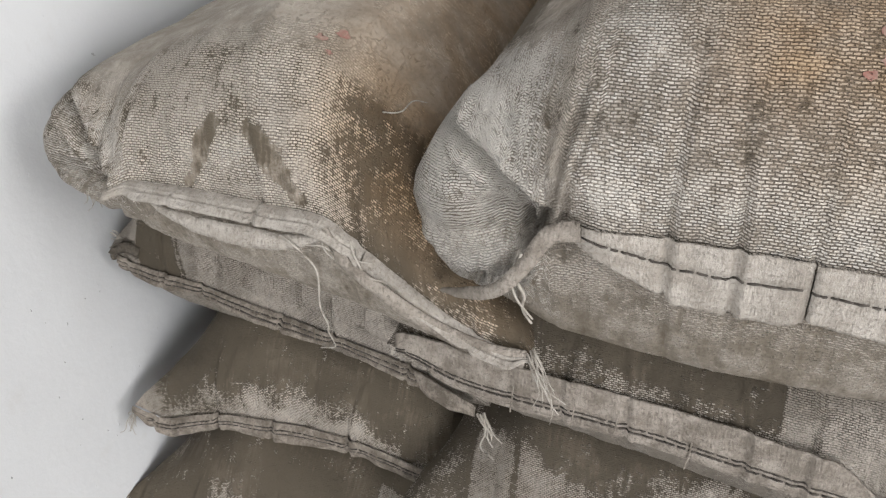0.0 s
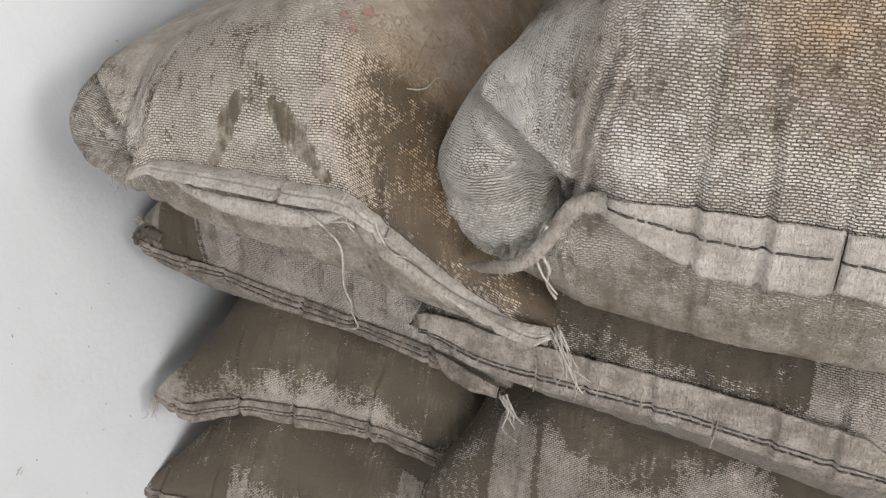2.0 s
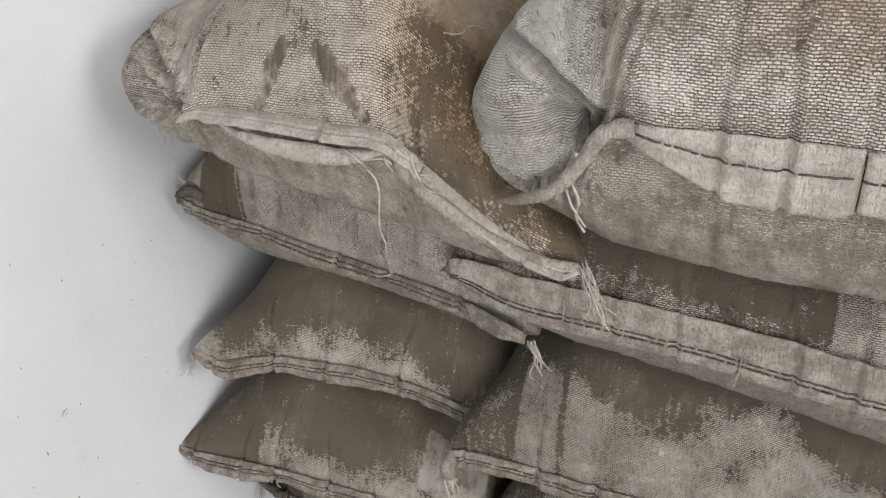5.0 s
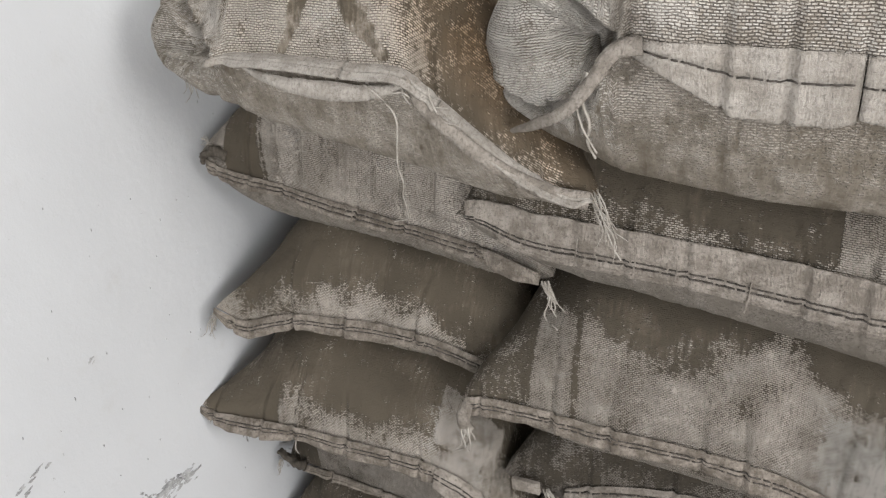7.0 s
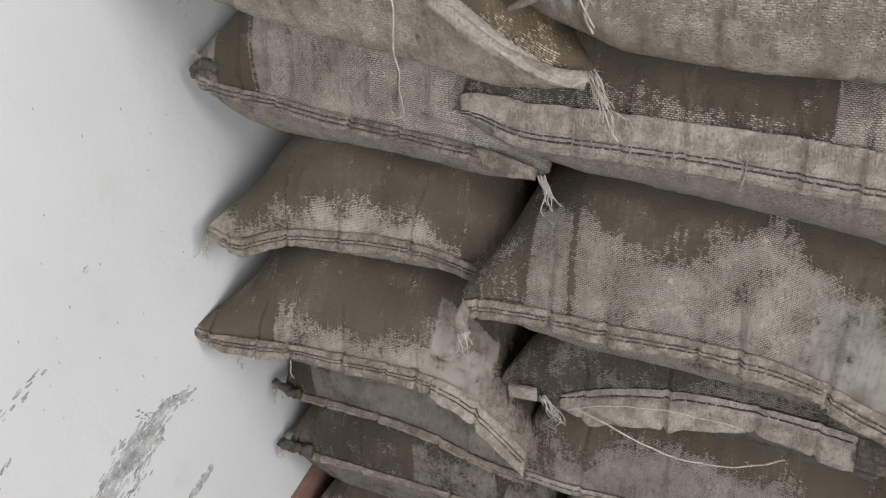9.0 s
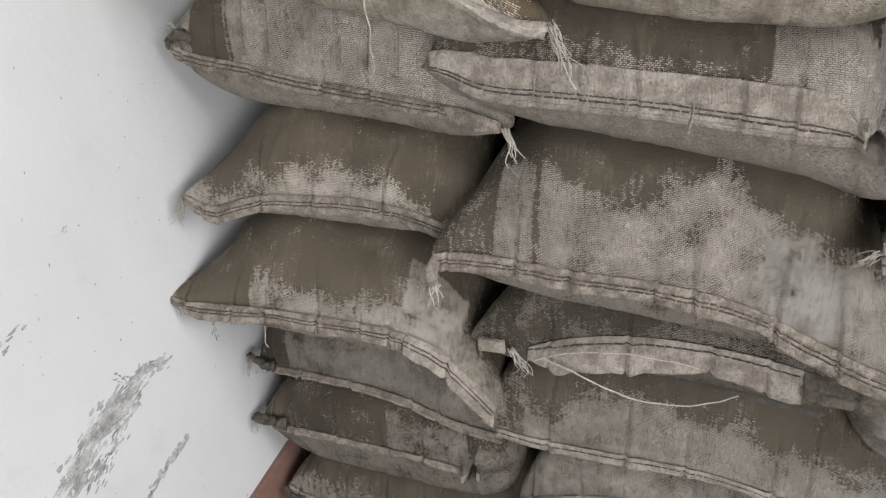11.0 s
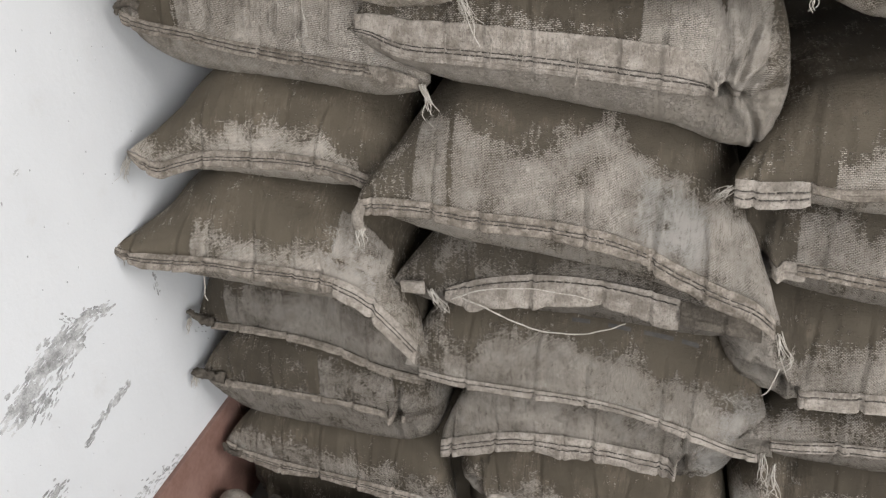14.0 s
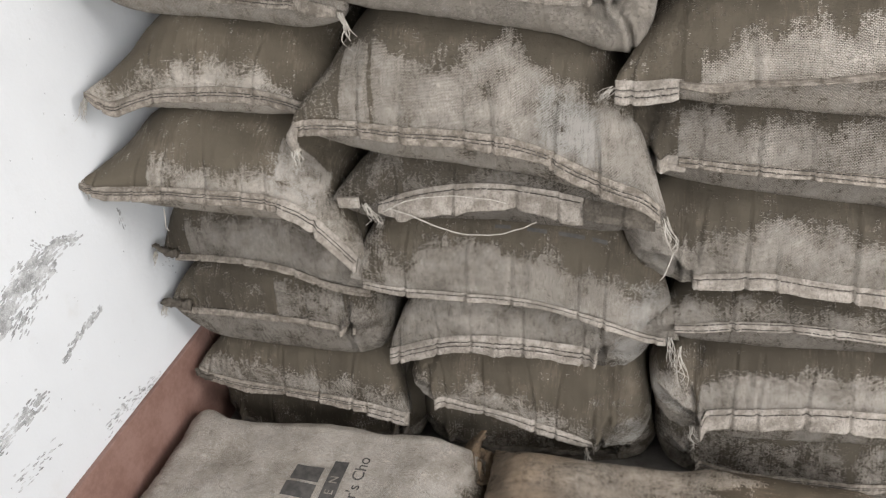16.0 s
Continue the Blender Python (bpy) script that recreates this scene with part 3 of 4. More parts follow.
setting(box("floor", (-0.2, -3.2, -0.15), (3.8, 1.0, 0.0), FLOOR), "grey cement floor under the bags", "floor")
wall_west = setting(box("wall_west", (-0.2, -3.2, 0.0), (0.0, 1.0, 2.8), WALL), "white limewashed wall with cement smears", "wall")
setting(box("wall_north", (0.0, 0.72, 0.0), (3.6, 1.0, 2.8), WALL), "white limewashed wall behind the stack", "wall")
# out of view; kept white to bounce light onto upward faces
setting(box("ceiling", (-0.2, -3.2, 2.8), (3.8, 1.0, 3.0), WALL), "unseen white ceiling that bounces light down", "ceiling")


def wall_with_window(name, low, high, hole_low, hole_high, axis):
    """A wall in four pieces round one opening, in one mesh."""
    bm = bmesh.new()
    other = 1 - axis
    a0, a1, z0, z1 = low[axis], high[axis], low[2], high[2]
    for b0, b1, c0, c1 in ((a0, hole_low[0], z0, z1), (hole_high[0], a1, z0, z1), (hole_low[0], hole_high[0], z0, hole_low[1]), (hole_low[0], hole_high[0], hole_high[1], z1)):
        made = bmesh.ops.create_cube(bm, size=1.0)["verts"]
        for v in made:
            co = [0, 0, 0]
            co[axis] = (b0 + b1) / 2 + v.co[axis] * (b1 - b0)
            co[other] = (low[other] + high[other]) / 2 + v.co[other] * (high[other] - low[other])
            co[2] = (c0 + c1) / 2 + v.co[2] * (c1 - c0)
            v.co = co
    data = bpy.data.meshes.new(name)
    bm.to_mesh(data)
    bm.free()
    data.materials.append(DULL)
    return setting(new(name, data), "unseen grey wall with an added window opening", "wall")


# unseen walls, added to close the room and let the lamps in
wall_with_window("wall_south", (0.0, -3.2, 0.0), (3.6, -3.0, 2.8), (1.45, 0.55), (3.05, 2.15), 0)
wall_with_window("wall_east", (3.6, -3.2, 0.0), (3.8, 1.0, 2.8), (-1.55, 1.2), (-0.25, 2.5), 1)

SKIRT_TOP = RISE + 0.135
skirting = setting(new("baseboard"), "red-brown tiled skirting along the white wall", "skirting")
for k in range(6):
    tile = box("tile", (0.0, 0.66 - 0.6 * (k + 1) + 0.001, 0.0), (0.011, 0.66 - 0.6 * k - 0.001, SKIRT_TOP), SKIRT, skirting, 0.0015)


def smear(points, wide, count, size, seed, name="cement_smear"):
    """Ragged thin crusts of cement on the west wall, along places y, z."""
    rng = random.Random(seed)
    line = glide([(0, y, z) for y, z in points], 40)
    way = line[-1] - line[0]
    way /= np.linalg.norm(way) + 1e-9
    verts, faces = [], []
    for _ in range(count):
        c = line[rng.randrange(40)] + np.array([0, rng.gauss(0, wide), rng.gauss(0, wide)])
        long, thin = size * rng.uniform(0.3, 1.15), size * rng.uniform(0.10, 0.36)
        n = rng.randrange(7, 11)
        start = len(verts)
        ring = []
        for k in range(n):
            a = 2 * math.pi * k / n
            r = rng.uniform(0.55, 1.15)
            p = math.cos(a) * long * r, math.sin(a) * thin * r
            ring.append((c[1] + way[1] * p[0] - way[2] * p[1], c[2] + way[2] * p[0] + way[1] * p[1]))
        lift = rng.uniform(0.0004, 0.0012)
        verts += [(0.0001, y, z) for y, z in ring] + [(lift, c[1] + (y - c[1]) * 0.8, c[2] + (z - c[2]) * 0.8) for y, z in ring]
        faces += [(start + k, start + (k + 1) % n, start + n + (k + 1) % n, start + n + k) for k in range(n)]
        faces.append(tuple(range(start + n, start + 2 * n)))
    return tagged(part(name, verts, faces, SMEAR, wall_west, "ragged grey cement smear", False), kind="stuff")


smear([(-0.146, 0.596), (-0.19, 0.605), (-0.225, 0.600)], 0.006, 110, 0.008, 1)
smear([(-0.215, 0.590), (-0.254, 0.600), (-0.30, 0.58), (-0.351, 0.556)], 0.010, 330, 0.011, 2)
smear([(-0.24, 0.572), (-0.28, 0.55), (-0.32, 0.535)], 0.009, 90, 0.007, 3)
smear([(-0.163, 0.457), (-0.20, 0.455), (-0.245, 0.445), (-0.268, 0.435)], 0.0032, 110, 0.007, 4)
smear([(-0.333, 0.418), (-0.38, 0.416), (-0.426, 0.414)], 0.007, 130, 0.008, 5)
smear([(-0.211, 0.613), (-0.228, 0.634)], 0.003, 14, 0.005, 6)
smear([(-0.106, 0.246), (-0.15, 0.256), (-0.21, 0.268), (-0.26, 0.27)], 0.008, 130, 0.005, 7)
smear([(-0.35, 0.331), (-0.43, 0.332), (-0.465, 0.351)], 0.012, 40, 0.006, 8)
smear([(-0.206, 0.839), (-0.21, 0.838)], 0.002, 5, 0.006, 9)
smear([(-0.276, 0.771), (-0.314, 0.773), (-0.36, 0.76)], 0.004, 18, 0.007, 10)
smear([(-0.385, 0.722), (-0.42, 0.70)], 0.006, 20, 0.007, 11)
smear([(0.123, 1.174), (0.124, 1.173)], 0.001, 3, 0.003, 12)
smear([(0.170, 1.156), (0.174, 1.155)], 0.001, 4, 0.003, 13)
smear([(-0.15, 0.30), (-0.3, 0.45), (-0.2, 0.8), (0.0, 0.95)], 0.09, 90, 0.0022, 14, "cement_specks")
smear([(-0.037, 0.586), (-0.041, 0.56), (-0.041, 0.545)], 0.003, 12, 0.006, 15)
smear([(0.02, 0.42), (0.05, 0.455), (0.04, 0.40)], 0.008, 24, 0.005, 16)

# ---- the stack beside the wall ----
GREY = "dusty grey woven cement bag, "
bag = Sack(1, [(0.042, 1.046), (0.075, 1.036), (0.115, 1.030), (0.161, 1.027), (0.247, 1.023), (0.322, 1.016), (0.369, 1.010), (0.394, 0.989), (0.430, 0.957), (0.466, 0.928), (0.504, 0.906), (0.535, 0.900)],
           (-0.035, -0.05, -0.05, -0.052, -0.055), (1.085, 1.105, 1.135, 1.155, 1.13, 1.05, 0.935), (0.975, 0.955, 0.925, 0.90, 0.870, 0.855), ears=(0.118, 0), reach=0.12, puff=2.0, side=0.11, clean=(0.62, 0.11, 0.17), under=0.3, tuck=0.05, pucker=0.4,
           panels=((0.385, 0.6, -0.02, 0.7, 0.16, 0.08),), tan=((0.37, 0.64, 0.02, 0.7, 0.9),), grooves=(([(0.062, 1.088), (0.110, 1.072), (0.159, 1.030)], 0.004, 0.030), ([(0.070, 1.016), (0.120, 1.010), (0.155, 1.022)], 0.004, 0.012), ([(0.166, 1.035), (0.172, 1.075), (0.186, 1.115)], 0.003, 0.006), ([(0.150, 1.035), (0.146, 1.07), (0.150, 1.10)], 0.003, 0.006)),
           caked=(([(0.240, 0.006), (0.250, 0.022), (0.258, 0.034)], 0.0045), ([(0.254, 0.034), (0.262, 0.048), (0.269, 0.060)], 0.007), ([(0.303, 0.062), (0.311, 0.055)], 0.004), ([(0.311, 0.054), (0.322, 0.040), (0.330, 0.030)], 0.010), ([(0.330, 0.028), (0.345, 0.010)], 0.006)),
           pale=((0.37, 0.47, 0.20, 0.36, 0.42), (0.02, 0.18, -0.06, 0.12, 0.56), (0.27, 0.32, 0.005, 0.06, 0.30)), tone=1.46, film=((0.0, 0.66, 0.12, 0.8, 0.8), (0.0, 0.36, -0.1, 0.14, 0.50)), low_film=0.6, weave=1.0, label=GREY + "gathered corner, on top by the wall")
bag.hem(0.163, 0.40, 0.019, -24, HEM_WHITE, label="pale rolled hem, torn open", dashes=False, start=0.6, wave=0.002, ruffle=0.5)
bag.hem(0.395, 0.534, 0.017, -30, HEM_WHITE, dashes=False, wave=0.006, name="hem_tail", ruffle=0.7, end=0.7)
bag.thread([(0.540, -0.060, 0.896), (0.543, -0.062, 0.880), (0.549, -0.062, 0.860), (0.558, -0.062, 0.842)], 0.0009)
bag.thread([(0.334, -0.072, 1.004), (0.350, -0.076, 0.995), (0.363, -0.076, 0.977), (0.360, -0.074, 0.955), (0.354, -0.070, 0.932), (0.352, -0.064, 0.905), (0.346, -0.056, 0.888), (0.343, -0.048, 0.868), (0.338, -0.040, 0.852), (0.318, -0.036, 0.842)])
bag.thread([(0.392, -0.062, 1.000), (0.398, -0.068, 0.985), (0.408, -0.072, 0.972), (0.420, -0.07, 0.968)])
bag.thread([(0.33, -0.06, 1.003), (0.352, -0.07, 0.996), (0.372, -0.072, 0.997), (0.388, -0.068, 0.985), (0.41, -0.066, 0.982)])
bag.thread([(0.367, -0.060, 1.006), (0.372, -0.072, 0.995), (0.378, -0.07, 0.985)])
bag.tassel(0.533, -0.056, 0.905, (0.5, -0.3, -0.6), 0.035, 14)
bag.tassel(0.090, -0.02, 0.995, (-0.5, 0, -0.8), 0.03, 5)
ribbon(bag, [(0.195, -0.060, 1.016), (0.22, -0.068, 1.010), (0.25, -0.072, 1.004), (0.30, -0.073, 0.998), (0.345, -0.070, 0.997), (0.372, -0.064, 1.002)], (0.003, 0.009, 0.015, 0.018, 0.013, 0.005), "hem_lining", "curled inner fold of the hem", HEM_WHITE, 25)
ribbon(bag, [(0.37, -0.062, 1.008), (0.385, -0.07, 0.988), (0.42, -0.072, 0.957), (0.46, -0.068, 0.925), (0.50, -0.064, 0.905), (0.53, -0.06, 0.898)], (0.006, 0.010, 0.013, 0.013, 0.015, 0.016), "torn_strip", "torn strip along the hem", HEM_PALE, 25)
bag.thread([tuple(bag.at(hx, hs, 0.002) - np.array((0, 0, RISE))) for hx, hs in ((0.405, 0.055), (0.416, 0.068), (0.420, 0.085), (0.428, 0.100))], 0.0007, "straw")
for k, (sx, ss, w) in enumerate(((0.352, 0.075, 0.006), (0.368, 0.085, 0.007), (0.362, 0.065, 0.004))):
    spot(bag, sx, ss, w, RED, "red_stain", "faint red print", 40 + k)

bag = Sack(2, [(0.020, 0.874), (0.040, 0.860), (0.070, 0.850), (0.110, 0.842), (0.181, 0.827), (0.276, 0.813), (0.330, 0.807), (0.371, 0.803), (0.406, 0.800), (0.445, 0.794), (0.482, 0.786)],
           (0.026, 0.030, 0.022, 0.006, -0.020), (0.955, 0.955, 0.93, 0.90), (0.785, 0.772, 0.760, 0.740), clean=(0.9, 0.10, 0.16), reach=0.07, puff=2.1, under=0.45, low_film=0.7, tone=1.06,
           grooves=tuple(([(gx, gz), (gx + 0.003, gz + 0.03), (gx + 0.001, gz + 0.035 + long)], 0.0025, 1.5 * deep) for gx, gz, long, deep in ((0.088, 0.862, 0.05, 0.003), (0.128, 0.856, 0.05, 0.005), (0.163, 0.850, 0.045, 0.005), (0.196, 0.847, 0.02, 0.003), (0.222, 0.843, 0.04, 0.0045), (0.262, 0.839, 0.025, 0.004), (0.300, 0.835, 0.035, 0.0045), (0.338, 0.829, 0.02, 0.003))),
           panels=((0.055, 0.105, 0.0, 0.3, 0.0), (0.107, 0.112, 0.0, 0.3, 0.2), (0.41, 0.50, 0.02, 0.2, 0.2)), weave=1.0, pale=((0.11, 0.42, 0.0, 0.12, 0.22),),
           label=GREY + "dark band, corner on the wall")
bag.hem(0.030, 0.415, 0.016, -72, lines=(0.25, 0.6), label="stitched hem under grey dust")
bag.tassel(0.476, -0.032, 0.785, (0.45, -0.2, -0.8), 0.026, 9, 0.0011)
twist(bag, [(0.058, 0.032, 0.872), (0.044, 0.026, 0.878), (0.032, 0.022, 0.874), (0.024, 0.024, 0.864)], 0.010)
bag.tassel(0.034, 0.030, 0.888, (-0.5, 0.0, 0.6), 0.014, 10, 0.0006)
ribbon(bag, [(0.396, -0.006, 0.796), (0.420, -0.018, 0.794), (0.445, -0.026, 0.790), (0.470, -0.030, 0.787)], (0.012, 0.020, 0.020, 0.012), "folded_end", "folded end of the hem, stitched", HEM, 15)

bag = Sack(3, [(0.032, 0.688), (0.066, 0.666), (0.100, 0.673), (0.139, 0.680), (0.207, 0.680), (0.284, 0.676), (0.340, 0.665), (0.395, 0.645), (0.43, 0.638), (0.46, 0.638)],
           (-0.042, -0.022, -0.012, -0.010, -0.005), (0.775, 0.785, 0.775, 0.76), (0.64, 0.635, 0.62, 0.61), clean=(0.62, 0.0, 0.045), reach=0.12, puff=1.75, side=0.13, pinch=0.9,
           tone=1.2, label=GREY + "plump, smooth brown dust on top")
bag.hem(0.032, 0.40, 0.023, -74, label="crumpled hem with pinched folds", wave=0.008, start=0.55)
bag.tassel(0.028, -0.045, 0.675, (-0.6, -0.2, -0.7), 0.022, 8)

bag = Sack(4, [(-0.004, 0.556), (0.016, 0.546), (0.052, 0.543), (0.126, 0.541), (0.193, 0.536), (0.275, 0.529), (0.321, 0.523), (0.375, 0.500), (0.410, 0.463), (0.435, 0.430), (0.452, 0.407)],
           (-0.092, -0.078, -0.072, -0.07), (0.625, 0.64, 0.635, 0.61, 0.56), (0.495, 0.485, 0.475, 0.455, 0.405), clean=(0.66, 0.005, 0.05), pale=((0.315, 0.40, 0.0, 0.085, 0.5),), reach=0.13, puff=1.7, side=0.14, pinch=0.9,
           panels=((0.0, 0.115, 0.0, 0.3, 0.0), (0.33, 0.40, 0.03, 0.10, 0.75)), tone=1.26, label=GREY + "corner drooping over the one below")
bag.hem(0.0, 0.34, 0.021, -74, label="flat hem with double stitching", start=0.5)
bag.hem(0.335, 0.448, 0.026, -60, HEM_PALE, label="drooping whitened hem", name="hem_tail", wave=0.006)
bag.tassel(0.0, -0.085, 0.545, (-0.3, -0.1, -0.9), 0.028, 8)

bag = Sack(5, [(0.018, 0.350), (0.05, 0.352), (0.089, 0.357), (0.169, 0.362), (0.281, 0.352), (0.367, 0.325), (0.440, 0.318), (0.475, 0.316)],
           (0.01, -0.01, -0.02, -0.03), (0.47, 0.49, 0.485, 0.47, 0.44), (0.345, 0.348, 0.345, 0.335, 0.30), clean=(0.75, 0.03, 0.10), reach=0.07, puff=2.2, side=0.06,
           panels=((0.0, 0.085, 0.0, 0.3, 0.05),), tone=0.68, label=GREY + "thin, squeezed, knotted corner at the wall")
bag.hem(0.05, 0.438, 0.012, -55, dashes=False, wave=0.003)
twist(bag, [(0.060, -0.004, 0.362), (0.040, -0.002, 0.360), (0.022, 0.000, 0.368), (0.010, 0.0, 0.372)], 0.012)
bag.tassel(0.018, -0.006, 0.362, (-0.3, -0.3, -0.6), 0.02, 8, 0.0008)
bag.thread([(0.088, -0.03, 0.47), (0.089, -0.036, 0.455), (0.087, -0.04, 0.44), (0.088, -0.038, 0.43)], 0.0012)

bag = Sack(6, [(0.018, 0.255), (0.05, 0.252), (0.101, 0.254), (0.193, 0.254), (0.318, 0.248), (0.40, 0.236), (0.455, 0.245)],
           (-0.02, -0.03, -0.035, -0.03), (0.33, 0.345, 0.345, 0.33, 0.32), (0.17, 0.16, 0.155, 0.15), ears=(0, 0.07), clean=(0.6, 0.03, 0.09), reach=0.07, puff=2.2, side=0.06,
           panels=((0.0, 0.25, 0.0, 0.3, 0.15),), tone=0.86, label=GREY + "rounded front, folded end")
bag.hem(0.04, 0.40, 0.012, -80, dashes=False, wave=0.003)
twist(bag, [(0.070, -0.028, 0.258), (0.045, -0.032, 0.262), (0.024, -0.030, 0.266), (0.008, -0.026, 0.262)], 0.014)
bag.tassel(0.018, -0.034, 0.262, (-0.3, -0.3, -0.5), 0.016, 8, 0.0008)

bag = Sack(7, [(0.028, 0.098), (0.055, 0.084), (0.088, 0.078), (0.211, 0.071), (0.329, 0.062), (0.405, 0.049), (0.472, 0.032)],
           (-0.02, -0.03, -0.035, -0.035), (0.165, 0.17, 0.165, 0.15), (0.045, 0.035, 0.025, 0.0), clean=(0.55, 0.01, 0.04), reach=0.07, puff=2.0, side=0.07,
           tone=1.0, label=GREY + "stitched whitened hem near the skirting")
bag.hem(0.03, 0.40, 0.018, -68)
bag.hem(0.39, 0.470, 0.024, -62, HEM_PALE, name="hem_tail", lines=(0.3, 0.7))
twist(bag, [(0.060, -0.03, 0.075), (0.045, -0.034, 0.082), (0.034, -0.036, 0.092), (0.028, -0.034, 0.10)], 0.009)

# deep shade at the pile's foot is painted in by low tone and dark hem
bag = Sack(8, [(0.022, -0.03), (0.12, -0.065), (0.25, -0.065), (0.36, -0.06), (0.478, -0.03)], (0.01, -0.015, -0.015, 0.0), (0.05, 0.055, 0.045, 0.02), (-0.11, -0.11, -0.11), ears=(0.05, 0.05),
           clean=(0.05, 0.0, 0.02), under=0.1, reach=0.07, puff=2.0, side=0.05, tone=0.75, label=GREY + "bottom of the pile, toned for shade", gather=0.5)
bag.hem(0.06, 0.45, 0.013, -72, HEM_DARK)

# ---- the middle stack ----
bag = Sack(11, [(0.430, 1.028), (0.50, 1.032), (0.548, 1.036), (0.567, 1.038), (0.638, 1.030), (0.726, 1.022), (0.80, 1.012), (0.86, 1.00), (0.90, 0.99)],
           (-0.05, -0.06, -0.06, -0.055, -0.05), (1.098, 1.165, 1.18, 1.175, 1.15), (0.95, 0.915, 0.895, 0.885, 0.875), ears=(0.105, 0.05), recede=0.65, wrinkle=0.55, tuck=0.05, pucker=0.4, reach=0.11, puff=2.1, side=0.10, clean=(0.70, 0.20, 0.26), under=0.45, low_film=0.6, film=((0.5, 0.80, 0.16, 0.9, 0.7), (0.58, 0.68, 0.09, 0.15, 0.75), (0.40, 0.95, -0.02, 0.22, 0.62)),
           tan=((0.65, 1.3, 0.07, 0.9, 1.0), (0.56, 1.3, 0.20, 0.9, 0.85)),
           grooves=(([(0.462, 1.100), (0.505, 1.075), (0.546, 1.038)], 0.004, 0.026), ([(0.552, 1.04), (0.558, 1.075), (0.570, 1.12)], 0.003, 0.007), ([(0.561, 1.04), (0.567, 1.075), (0.580, 1.11)], 0.0025, 0.005), ([(0.450, 0.992), (0.490, 0.978), (0.520, 0.99), (0.544, 1.03)], 0.004, 0.022), ([(0.520, 1.04), (0.53, 1.038), (0.545, 1.036)], 0.020, 0.018)),
           # first pale patch: white corner cloth plus painted bounce light from the wall
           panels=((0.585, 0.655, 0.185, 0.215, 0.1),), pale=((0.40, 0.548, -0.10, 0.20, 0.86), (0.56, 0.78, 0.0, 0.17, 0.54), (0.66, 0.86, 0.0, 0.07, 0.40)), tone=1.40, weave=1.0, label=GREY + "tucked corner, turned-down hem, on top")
bag.hem(0.560, 0.722, 0.050, -92, HEM_WHITE, lines=(0.34,), ruffle=0.08, label="wide pale hem folded flat against the bag", wave=0.002, start=0.85, taper=0.5)
bag.hem(0.723, 0.89, 0.045, -91, HEM_WHITE, lines=(0.4,), wave=0.003, ruffle=0.15, name="hem_flap", label="wide pale hem, creased")
for k, (sx, ss, w) in enumerate(((0.733, 0.034, 0.004), (0.745, 0.052, 0.009), (0.760, 0.060, 0.013), (0.752, 0.075, 0.010), (0.772, 0.048, 0.011), (0.742, 0.040, 0.005))):
    spot(bag, sx, ss, w, RED, "red_stain", "rubbed red print", 20 + k)
ribbon(bag, [(0.466, -0.062, 0.962), (0.495, -0.078, 0.977), (0.52, -0.086, 0.992), (0.540, -0.080, 1.014), (0.556, -0.070, 1.034), (0.575, -0.068, 1.038)], (0.004, 0.010, 0.011, 0.012, 0.015), "hem_tail", "twisted loose end of the hem")
bag.thread([(0.536, -0.078, 1.02), (0.531, -0.075, 0.995), (0.534, -0.07, 0.975), (0.530, -0.062, 0.955), (0.536, -0.06, 0.94)], 0.0016)
bag.thread([(0.534, -0.076, 1.02), (0.526, -0.073, 0.99), (0.530, -0.068, 0.965), (0.537, -0.06, 0.945)], 0.0012)

bag = Sack(12, [(0.385, 0.853), (0.415, 0.847), (0.447, 0.834), (0.520, 0.827), (0.586, 0.822), (0.697, 0.811), (0.780, 0.801), (0.843, 0.792), (0.892, 0.792)],
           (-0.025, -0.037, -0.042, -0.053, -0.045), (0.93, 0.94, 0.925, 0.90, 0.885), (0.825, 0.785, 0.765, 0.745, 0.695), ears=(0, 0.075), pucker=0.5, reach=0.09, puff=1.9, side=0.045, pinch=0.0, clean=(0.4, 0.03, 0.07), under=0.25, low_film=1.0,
           grooves=(([(0.838, 0.79), (0.860, 0.815), (0.885, 0.825)], 0.003, 0.007), ([(0.838, 0.785), (0.855, 0.755), (0.862, 0.715)], 0.0035, 0.010), ([(0.84, 0.79), (0.862, 0.79), (0.885, 0.775)], 0.003, 0.007), ([(0.835, 0.80), (0.842, 0.835), (0.85, 0.865)], 0.003, 0.006), ([(0.84, 0.785), (0.868, 0.765), (0.885, 0.74)], 0.003, 0.006)),
           panels=((0.60, 0.70, 0.05, 0.3, 0.05), (0.73, 0.86, 0.0, 0.12, 0.85)), tone=0.95, pale=((0.745, 0.785, -0.01, 0.03, 0.6),), label=GREY + "broad pale hem, puckered end")
bag.hem(0.397, 0.815, 0.036, 98, HEM_PALE, lines=(0.02, 0.16), label="broad pale hem standing up against the bag", wave=0.001, start=0.45, end=0.75, ruffle=0.15)
bag.hem(0.43, 0.835, 0.012, -92, HEM_PALE, dashes=False, wave=0.001, name="hem_edge", ruffle=0.3, end=0.7)
for bx, bz in ((0.512, 0.845), (0.566, 0.842), (0.602, 0.838), (0.662, 0.818)):
    bag.thread([(bx, -0.053, bz - 0.022), (bx + 0.002, -0.0525, bz - 0.008), (bx + 0.004, -0.0505, bz + 0.008)], 0.0009, "white_drip", HEM_PALE)

